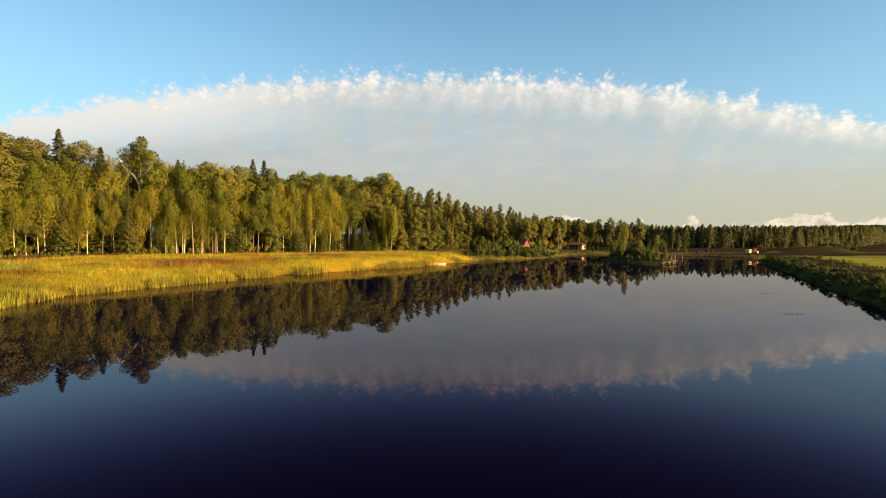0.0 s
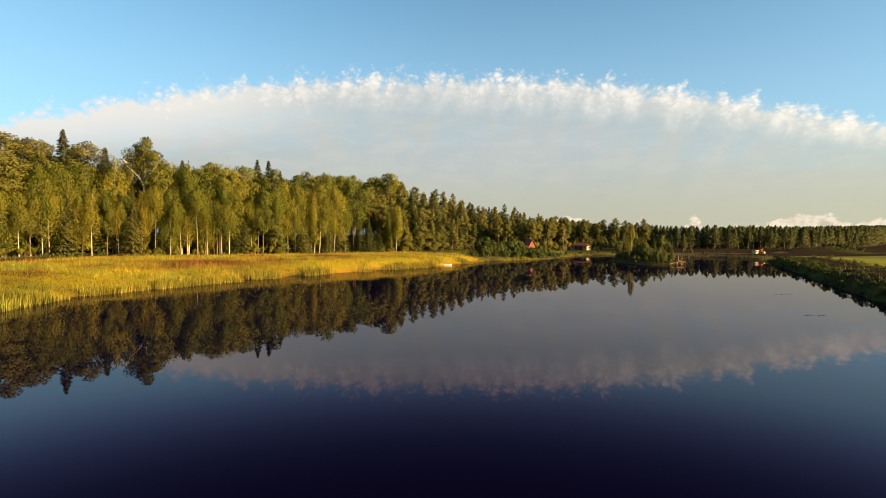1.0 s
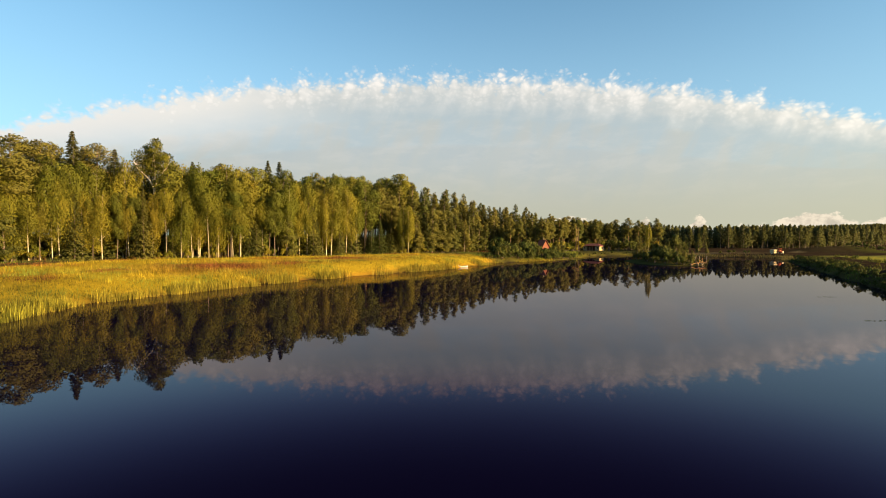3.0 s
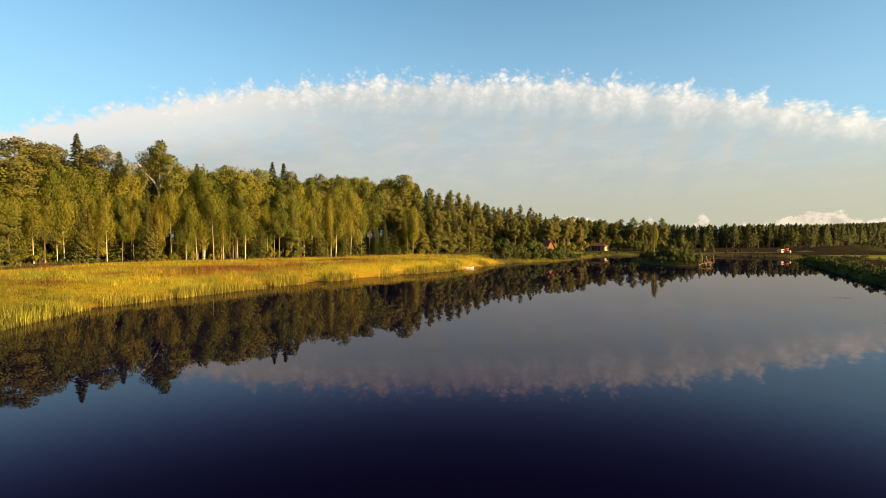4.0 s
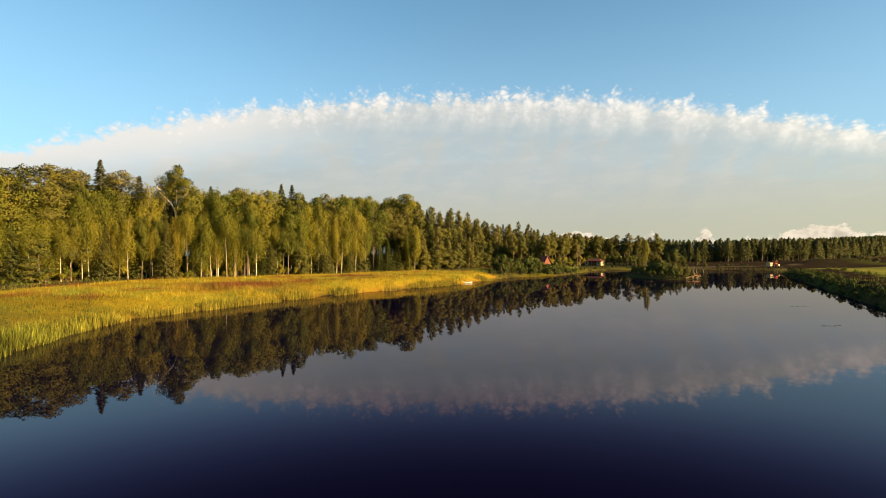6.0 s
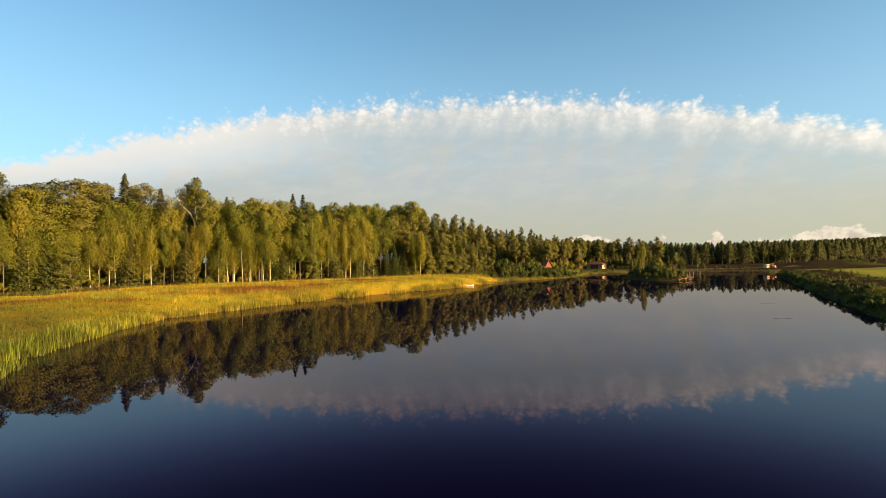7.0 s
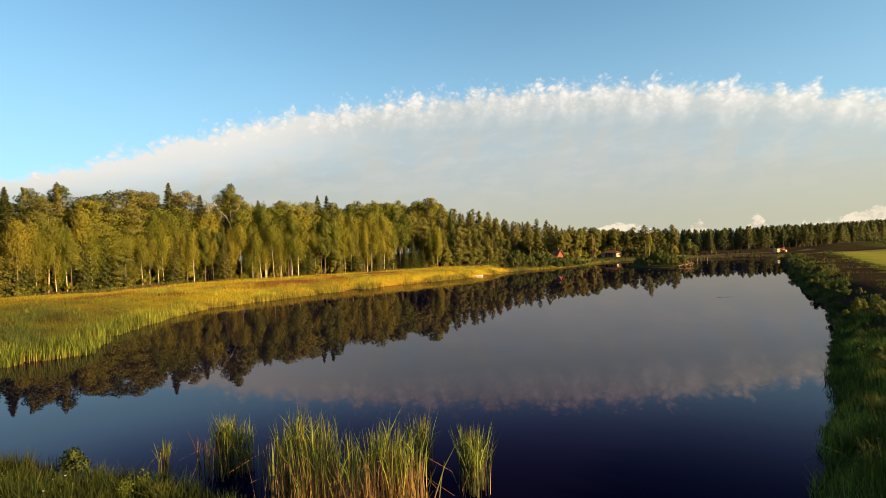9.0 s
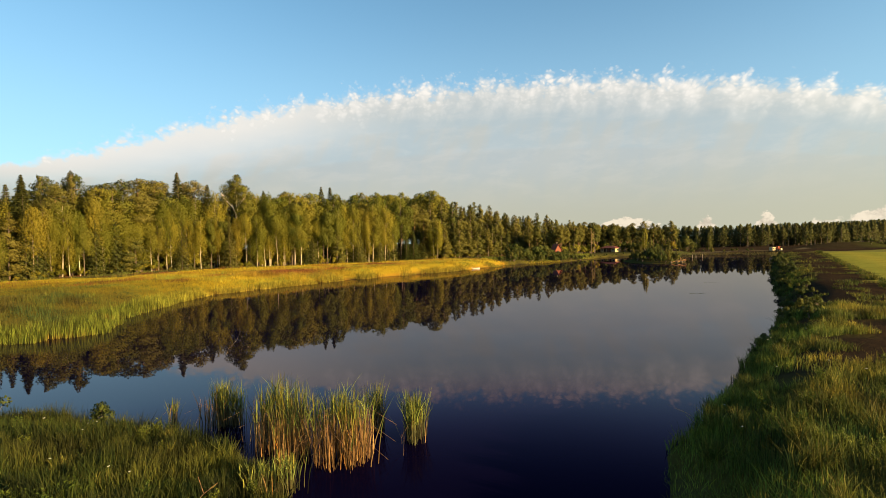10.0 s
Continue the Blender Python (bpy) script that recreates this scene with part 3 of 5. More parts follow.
def bush(seed, height=1.6, count=1300, mat=None, size=0.07):
    rng = np.random.default_rng(seed)
    woods, blobs = [], []
    for k in range(11):
        a, lean = rng.uniform(0, 6.28), rng.uniform(0.1, 0.75)
        q = Vector((math.cos(a) * lean * height * 0.7, math.sin(a) * lean * height * 0.7, height * rng.uniform(0.5, 0.95) * (1.05 - 0.4 * lean)))
        woods.append([((0, 0, -0.1), 0.025), (q * 0.5 + Vector((0, 0, height * 0.08)), 0.016), (q, 0.006)])
        r = height * rng.uniform(0.13, 0.24)
        blobs.append((tuple(q - Vector((0, 0, r * 0.3))), (r, r, r * 1.1)))
    top = new("willow_bush")
    tagged(top, "leafy green willow bush on the lake bank", "bush", "bushes along the bank")
    part("stem", mesh_of("stem", *one_root(*tubes(woods, 3), 9, 3), M_DARK_BARK), top)
    leaf_v, leaf_f, leaf_n = crown_of(rng, blobs, count, size, 0.1, 0.2)
    part("foliage", rounded(mesh_of("foliage", leaf_v, leaf_f, mat or M_BUSH_LEAF), leaf_n), top)
    return top


def thicket(seed):
    scrub = bush(seed, 3.0, 1300, M_BIRCH_LEAF, 0.15)
    scrub.name = "birch_scrub"
    return tagged(scrub, "leafy young birch scrub under the forest edge", "bush", "scrub under the forest edge")


def ground_at(x, y):
    return float(ground_height(np.array([x]), np.array([y]))[0])


class Stand:
    """Prototypes of one kind; put() sets the first on its place and copies it afterwards."""

    def __init__(self, tall, makers):
        self.tall, self.makers, self.made, self.k = tall, makers, {}, 0

    def put(self, x, y, height, turn=None, sink=0.15, girth=1.0, pick=None):
        i = self.k % len(self.makers) if pick is None else pick
        self.k += 1
        f = height / self.tall
        turn = (self.k * 137.5) % 360 if turn is None else turn
        m = pose(x, y, ground_at(x, y) - sink, 0, 0, turn) @ Matrix.Diagonal((f * girth, f * girth, f, 1))
        if i not in self.made:
            self.made[i] = self.makers[i]()
            self.made[i].matrix_basis = m
            return self.made[i]
        ob = copy_thing(self.made[i], Matrix.Identity(4))
        ob.matrix_basis = m
        return ob


BIRCH = Stand(16.0, [lambda k=k: birch(11 + k) for k in range(5)])
INNER = [Stand(16.0, [lambda k=k: birch(16 + k, 16.0, 1900) for k in range(2)]), Stand(20.0, [lambda: aspen(36, 20.0, 1900)]), Stand(20.0, [lambda: pine(56, 20.0, 1300)]), Stand(20.0, [lambda: spruce(76, 20.0, 1300)]), Stand(14.0, [lambda k=k: pine(66 + k, 14.0, 1500, 0.15, 0.2, True) for k in range(2)])]
ASPEN = Stand(20.0, [lambda k=k: aspen(31 + k) for k in range(3)])
PINE = Stand(20.0, [lambda k=k: pine(51 + k) for k in range(3)])
YOUNG_PINE = Stand(14.0, [lambda k=k: pine(61 + k, 14.0, 7600, 0.03, 0.215, True) for k in range(5)])
SPRUCE = Stand(20.0, [lambda k=k: spruce(71 + k) for k in range(3)])
SAPLING = Stand(6.0, [lambda k=k: spruce(81 + k, 6.0, 480, 0.02, 0.26) for k in range(3)])
THICKET = Stand(3.0, [lambda k=k: thicket(121 + k) for k in range(3)])
FORK = Stand(22.0, [lambda: forked_birch(91)])
BUSH = Stand(1.6, [lambda k=k: bush(101 + k) for k in range(4)])

EDGE = [(-100, -30), (-91, 20), (-81, 55), (-78, 66), (-74, 74), (-68.5, 84), (-61, 88.5), (-51, 93.5), (-39, 102), (-30.5, 111.5), (-21.5, 119.5), (-9.5, 131), (4, 144), (16, 154), (30, 167), (46, 182), (60, 198)]


def along(points, gap):
    """Points every so many metres along a line, with the way across it to the left."""
    rest = 0.0
    for (ax, ay), (bx, by) in zip(points[:-1], points[1:]):
        long = math.hypot(bx - ax, by - ay)
        d = rest
        while d < long:
            yield ax + (bx - ax) * d / long, ay + (by - ay) * d / long, -(by - ay) / long, (bx - ax) / long
            d += gap
        rest = d - long


def plant_forest():
    rnd = random.Random(5)
    # the tall ones that stand out: x, y, height
    for x, y, h in ((-71.2, 92.5, 23.5), (-64.5, 94.0, 20.4), (-55.0, 103.5, 19.5), (-42.0, 110.1, 20.9), (-39.9, 111.1, 20.7), (-37.7, 112.2, 18.5), (-83.5, 64.9, 19.2), (-87.2, 65.2, 18.3), (-7.0, 156.4, 17.6), (-11.0, 149.7, 17.8), (14.1, 169.1, 14.7), (28.9, 174.9, 11.7)):
        SPRUCE.put(x, y, h, girth=1.45)
    for x, y, h in ((-76.0, 90.9, 21.6), (-69.4, 95.8, 21.8), (-81.1, 93.7, 21.8), (-79.9, 98.8, 22.3), (-88.2, 73.3, 20.9), (-84.5, 77.0, 21.8), (-83.0, 72.0, 18.8), (-73.8, 98.0, 22.1)):
        PINE.put(x, y, h, girth=1.15)
    for x, y, h in ((-43.5, 106.7, 19.0), (-39.5, 145.6, 22.9), (-37.2, 153.1, 23.3), (-33.8, 161.4, 23.3), (-31.5, 174.2, 25.3), (-26.2, 178.2, 25.5), (-20.1, 177.4, 23.0), (-25.6, 156.4, 21.0), (-48.9, 98.1, 17.2), (-46.3, 99.9, 17.7), (-43.8, 99.3, 16.6), (-76.8, 74.8, 18.3), (-75.5, 77.0, 18.1)):
        ASPEN.put(x, y, h)
    for k in range(26):
        ASPEN.put(rnd.uniform(-48, -16), rnd.uniform(140, 182), rnd.uniform(20.5, 24.0))
    for x, y, h in ((-20.0, 125.6, 9.0), (-17.6, 127.8, 9.8), (-22.0, 124.6, 8.2), (-19.2, 129.0, 11), (-15.6, 129.4, 9.0)):
        SPRUCE.put(x, y, h, girth=1.5)
    for x, y, h in ((-69.0, 86.5, 16.5), (-70.8, 84.5, 15.0), (-73.5, 83.5, 16.0), (-77.0, 94.0, 17.0), (-72.2, 80.6, 14.0), (-80.0, 90.0, 17.5), (-60.8, 93.6, 13.0), (-58.6, 92.8, 11.0), (-55.4, 95.2, 13.4), (-62.6, 93.0, 16.8), (-54.2, 97.6, 18.0), (-52.4, 98.2, 18.6), (-50.6, 97.2, 17.9), (-48.2, 100.6, 18.4), (-46.4, 101.8, 18.7), (-44.8, 103.0, 18.2), (-66.0, 90.4, 17.2)):
        BIRCH.put(x, y, h)
    # conifers over the young birches where the meadow narrows
    for x, y, h in ((-88.0, 69.0, 20.7), (-91.0, 62.0, 19.0)):
        SPRUCE.put(x, y, h, girth=1.4)
    for x, y, h, g in ((-85.9, 71.1, 20.7, 0.6), (-84.1, 72.8, 19.4, 0.55), (-82.1, 74.7, 21.8, 0.62), (-91.0, 66.0, 19.0, 0.6)):
        YOUNG_PINE.put(x, y, h, girth=g)
    for x, y, h in ((-75.9, 80.2, 20.4), (-73.2, 82.3, 20.7), (-79.0, 77.4, 19.3)):
        PINE.put(x, y, h, girth=1.2)
    FORK.put(-57.9, 95.3, 23.0, turn=31)
    for x, y, h in ((-14.0, 155.4, 19.6), (-9.2, 149.1, 17.4), (-4.1, 159.1, 17.9), (-0.8, 152.1, 16.6), (1.9, 161.6, 16.9), (4.8, 152.5, 14.4), (8.2, 159.0, 13.7), (10.7, 155.2, 12.7), (15.6, 160.9, 13.1), (18.9, 165.6, 14.2), (22.9, 167.6, 13.6), (24.6, 165.8, 11.6), (31.4, 172.3, 11.6), (34.1, 173.0, 9.7), (39.0, 180.4, 9.6)):
        YOUNG_PINE.put(x, y, h * 1.08)
    # the front row: birches, then young pines nearer the inlet
    for x, y, nx, ny in along(EDGE, 1.25):
        b = rnd.triangular(-0.3, 2.6, 0.3)
        x, y = x + nx * b + rnd.uniform(-0.6, 0.6), y + ny * b + rnd.uniform(-0.6, 0.6)
        if y < 10 or -24.0 < x < -15.0 and y > 110:
            continue
        if x > 34:
            PINE.put(x, y, rnd.uniform(9, 11))
        elif x > -13:
            if rnd.random() < 0.2:
                continue
            YOUNG_PINE.put(x, y, max(6.0, 13.0 - (x + 14) * 0.10) * rnd.uniform(0.62, 1.0), girth=rnd.uniform(0.95, 1.25))
        else:
            kind, low = rnd.random(), 0.88 if -64 < x < -50 else 0.6 if y < 60 else 1.0
            if y < 84:
                kind = 0.42 + 0.58 * kind
            if kind < 0.66:
                BIRCH.put(x, y, rnd.triangular(10.5, 18.0, 15.5) * low, girth=rnd.uniform(0.7, 1.0))
            elif kind < 0.77:
                ASPEN.put(x, y, rnd.uniform(11, 15.5) * low, girth=rnd.uniform(0.65, 0.85))
            elif kind < 0.93:
                SPRUCE.put(x, y, rnd.uniform(8, 15) * low)
            else:
                YOUNG_PINE.put(x, y, rnd.uniform(9, 14) * low)
    # leafy thicket under the edge
    for x, y, nx, ny in along(EDGE, 1.15):
        b = rnd.uniform(1.5, 6.5)
        if y > 15 and x < 30 and not -25.0 < x < -15.5:
            THICKET.put(x + nx * b, y + ny * b, rnd.uniform(1.6, 4.4), sink=0.05)
            if rnd.random() < 0.45:
                THICKET.put(x + nx * rnd.uniform(-0.6, 1.2), y + ny * rnd.uniform(-0.6, 1.2), rnd.uniform(0.7, 1.9), sink=0.05)
    # rows behind it
    for row, gap in ((7, 3.4), (13, 4.2), (20, 5.0), (30, 6.0)):
        for x, y, nx, ny in along(EDGE, gap):
            b = row + rnd.uniform(-2.5, 2.5)
            x, y = x + nx * b, y + ny * b
            if y < 15 or (y < 40 and row > 13) or (row == 30 and y < 60):
                continue
            h = rnd.triangular(13.5, 20.5, 16.5)
            if x > -16:
                (YOUNG_PINE if row < 16 else INNER[4]).put(x, y, max(7.0, 19.0 - (x + 14) * 0.145) * rnd.uniform(0.84, 1.0))
            else:
                stand = rnd.choice((SPRUCE, PINE, ASPEN, BIRCH)) if row < 10 else rnd.choice(INNER[:4])
                stand.put(x, y, h)
    # young spruces close the wood from below
    for row, gap in ((8, 3.2), (14, 3.6), (22, 3.6), (36, 2.4)):
        for x, y, nx, ny in along(EDGE, gap):
            b = row + rnd.uniform(-1.5, 1.5)
            x, y = x + nx * b + rnd.uniform(-1, 1), y + ny * b + rnd.uniform(-1, 1)
            if y > 15 and x < 20:
                if row == 8 and rnd.random() < 0.6:
                    THICKET.put(x, y, rnd.uniform(3.0, 5.5), sink=0.05)
                else:
                    SAPLING.put(x, y, rnd.uniform(4.0, 8.5), girth=1.15)


plant_forest()


def house_grove():
    """Slim pines and scrub behind the two houses."""
    rnd = random.Random(12)
    for x, y, nx, ny in along([(15, 143), (27, 147), (37, 160), (41, 173), (52, 176), (62, 172), (72, 176)], 1.6):
        PINE.put(x + rnd.uniform(-1.5, 1.5), y + rnd.uniform(0, 5), rnd.uniform(8.5, 11.5), girth=0.9)
        if rnd.random() < 0.8:
            THICKET.put(x + rnd.uniform(-1.5, 1.5), y + rnd.uniform(-1, 3), rnd.uniform(1.5, 3.6), sink=0.05)

    # tall bare trunks, pale in the sun, between the hut and the cabin
    for x, y, h, lean in ((36.6, 158.0, 8.0, 0.12), (37.9, 159.2, 7.4, -0.1)):
        stem = [((0, 0, -0.2), 0.11), ((lean, 0.05, h * 0.5), 0.085), ((lean * 2.2, 0, h), 0.04)]
        stubs = [[((lean * (0.5 + 1.7 * f), 0, h * f), 0.035), ((lean + 0.6 * math.cos(9 * f), 0.6 * math.sin(9 * f), h * f + 0.25), 0.01)] for f in (0.45, 0.58, 0.7, 0.78, 0.86, 0.93)]
        snag = tagged(new("bare_trunk", smooth(mesh_of("bare_trunk", *tubes([stem, *stubs], 6), M_PINE_BARK))), "tall bare tree trunk, pale in the low sun", "tree", "bare trunks")
        snag.location = (x, y, ground_at(x, y))


house_grove()


def far_forest():
    """The wood behind the peat field, seen from afar as one mass of pines."""
    rng = np.random.default_rng(7)
    line = [(44, 205), (80, 206), (107, 201), (137, 202), (166, 219), (205, 246), (270, 310), (400, 440), (700, 640), (1000, 800)]
    wood_v, wood_f, leaf_v, leaf_f, leaf_n = [], [], [], [], []
    nv = nl = 0
    for row, gap in ((0, 1.5), (3, 1.2), (7, 1.3), (12, 1.6), (18, 2.2), (26, 3.0)):
        for x, y, nx, ny in (*along(line[:7], gap), *along(line[6:], gap * 2.6)):
            b = row + rng.uniform(-2, 2)
            x, y = x + nx * b + rng.uniform(-1.8, 1.8), y + ny * b + rng.uniform(-1, 1)
            far = math.hypot(x, y)
            h = rng.triangular(7.4, 8.7, 9.9) * (1.0 if far < 240 else 1.0 + (far - 240) / 700) * (0.7 if row == 0 and rng.random() < 0.3 else 1.0)
            z = ground_at(x, y) - 0.1
            v, f = tubes([[((x, y, z), 0.075), ((x, y, z + h * 0.95), 0.03)]], 4)
            wood_v.append(v), wood_f.append(f + nv)
            nv += len(v)
            n = 430 if row < 8 else 220
            t = rng.uniform(0.0, 1.0, n) ** 0.85
            low = rng.uniform(0.02, 0.34) if row < 5 else 0.0
            r = h * rng.uniform(0.19, 0.28) * (1 - t) ** 0.6 * np.minimum(1, 0.55 + 3 * t) * rng.uniform(0.2, 1.15, n)
            a = rng.uniform(0, 6.283, n)
            c = np.column_stack([x + r * np.cos(a), y + r * np.sin(a), z + h * (low + (1 - low) * t)])
            v, f, around = outward(*leaves_at(rng, c, 0.29 * max(1.0, far / 280), 0.0), unit(np.column_stack([0.45 * np.cos(a), 0.45 * np.sin(a) - 0.15, np.full(n, 0.6)]) + rng.normal(0, 0.12, (n, 3))))
            leaf_v.append(v), leaf_f.append(f + nl), leaf_n.append(around)
            nl += len(v)
    top = tagged(new("far_forest"), "dark pine wood standing behind the peat field", "forest", kind="stuff")
    part("trunks", mesh_of("trunks", np.concatenate(wood_v), np.concatenate(wood_f), M_DARK_BARK), top)
    part("crowns", rounded(mesh_of("crowns", np.concatenate(leaf_v), np.concatenate(leaf_f), M_FAR_LEAF), np.concatenate(leaf_n)), top)


far_forest()

# ---------------------------------------------------------------- grass and reeds


def blades(rng, x, y, z, tall, wide, tint, lean=0.25, joints=2):
    """Curved tapering blades rooted at x, y, z."""
    n = len(x)
    a = rng.uniform(0, 6.283, n)
    side = np.column_stack([np.cos(a), np.sin(a), np.zeros(n)]) * (wide * 0.5)[:, None]
    b = rng.uniform(0, 6.283, n)
    bend = np.column_stack([np.cos(b), np.sin(b), np.zeros(n)]) * (tall * np.abs(rng.normal(0, lean, n)))[:, None]
    root = np.column_stack([x, y, z])
    up = np.column_stack([np.zeros(n), np.zeros(n), tall])
    pts = []
    for k in range(joints):
        f = k / joints
        pts += [root + up * f + bend * f * f - side * (1 - 0.35 * f), root + up * f + bend * f * f + side * (1 - 0.35 * f)]
    pts.append(root + up * 0.97 + bend)
    m = 2 * joints + 1
    verts = np.stack(pts, 1).reshape(-1, 3)
    base = np.arange(n)[:, None] * m
    tris = []
    for k in range(joints - 1):
        tris += [base + [2 * k, 2 * k + 1, 2 * k + 3], base + [2 * k, 2 * k + 3, 2 * k + 2]]
    tris.append(base + [2 * joints - 2, 2 * joints - 1, 2 * joints])
    return verts, np.concatenate(tris), np.repeat(tint, m, 0)


def scatter(rng, n, x0, x1, y0, y1, keep):
    x, y = rng.uniform(x0, x1, n), rng.uniform(y0, y1, n)
    s, ds = shore_distance(x, y)
    ok = keep(x, y, s, ds.argmin(0))
    return x[ok], y[ok], s[ok]


def meadow_grass():
    rng = np.random.default_rng(21)
    x, y, s = scatter(rng, 520000, -78, 34, 8, 150, lambda x, y, s, k: (s > 0.5) & (s < 52) & (k < 2) & (rng.random(len(x)) < np.clip(1.2 - s / 26, 0.22, 1)))
    base = ground_tint(x, y)
    tint = base * (0.75 + 0.4 * rng.random((len(x), 1))) * np.array([1.0, 1.0, 0.9])
    tuft = patchy(x, y, 1.1, 7.7) * patchy(x, y, 3.4, 0.7)
    tall = (0.16 + 1.0 * tuft ** 1.3) * rng.uniform(0.5, 1.3, len(x)) + 0.06
    tint = mixc(tint, (0.15, 0.165, 0.02), 2.6 * patchy(x, y, 3.0, 2.9) - 1.0 + rng.normal(0, 0.25, len(x)))
    # rusty sorrel and dark heather in patches on the bank's top
    tint = mixc(tint, (0.17, 0.058, 0.016), (3.8 * patchy(x, y, 5.0, 5.2) - 2.25) * np.clip((s - 4.5) / 3, 0, 1) * (y > 40))
    tint = mixc(tint, (0.15, 0.052, 0.016), sorrel(x, y) * 1.3 + rng.normal(0, 0.15, len(x)) * (sorrel(x, y) > 0.2))
    # patchy brightness, nearly halved where y is under 50
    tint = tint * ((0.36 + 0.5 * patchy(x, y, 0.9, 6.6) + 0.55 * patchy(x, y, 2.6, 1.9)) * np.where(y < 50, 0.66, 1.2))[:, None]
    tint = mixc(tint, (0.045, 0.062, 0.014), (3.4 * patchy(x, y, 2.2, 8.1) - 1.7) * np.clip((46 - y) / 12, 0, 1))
    z = ground_height(x, y) - 0.05
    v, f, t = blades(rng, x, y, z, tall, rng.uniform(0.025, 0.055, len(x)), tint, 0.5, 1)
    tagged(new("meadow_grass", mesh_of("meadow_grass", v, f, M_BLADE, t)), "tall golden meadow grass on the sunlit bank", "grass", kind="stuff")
    # reeds at the water's edge: stands of green leaves on straw-coloured feet, with muddy gaps
    def stand(x, y, s, k):
        dense = patchy(x, y, 3.2, 3.7) + 0.5 * patchy(x, y, 1.0, 9.3) + 0.25 * (y < 40)
        return (s > -1.5) & (s < 1.1) & (k < 2) & (np.hypot(x + 0.5, y - 91.5) > 2.6) & (dense + 0.22 * rng.random(len(x)) > 0.80 + 0.25 * (y > 104) + 0.12 * np.abs(s + 0.1))
    x, y, s = scatter(rng, 1000000, -78, 26, 8, 125, stand)
    green = np.clip((50 - y) / 26, 0.25, 1)[:, None]
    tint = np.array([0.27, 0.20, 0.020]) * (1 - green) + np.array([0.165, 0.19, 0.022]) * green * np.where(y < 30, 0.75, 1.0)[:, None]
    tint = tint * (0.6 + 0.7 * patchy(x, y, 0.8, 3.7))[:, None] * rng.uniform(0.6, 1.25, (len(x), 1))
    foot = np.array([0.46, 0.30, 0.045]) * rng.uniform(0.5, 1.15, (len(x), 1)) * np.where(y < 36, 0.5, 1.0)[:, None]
    tall = (0.75 + 0.75 * patchy(x, y, 2.0, 5.1)) * rng.uniform(0.6, 1.15, len(x)) * np.where(y > 80, 0.8, 1.0) * np.where(y > 104, 0.55, 1.0)
    z = np.maximum(ground_height(x, y), -0.35) - 0.05
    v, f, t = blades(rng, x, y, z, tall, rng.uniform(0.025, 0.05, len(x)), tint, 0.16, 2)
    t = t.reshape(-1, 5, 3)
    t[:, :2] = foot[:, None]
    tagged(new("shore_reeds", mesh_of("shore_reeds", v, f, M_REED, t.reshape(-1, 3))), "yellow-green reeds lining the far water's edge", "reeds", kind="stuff")


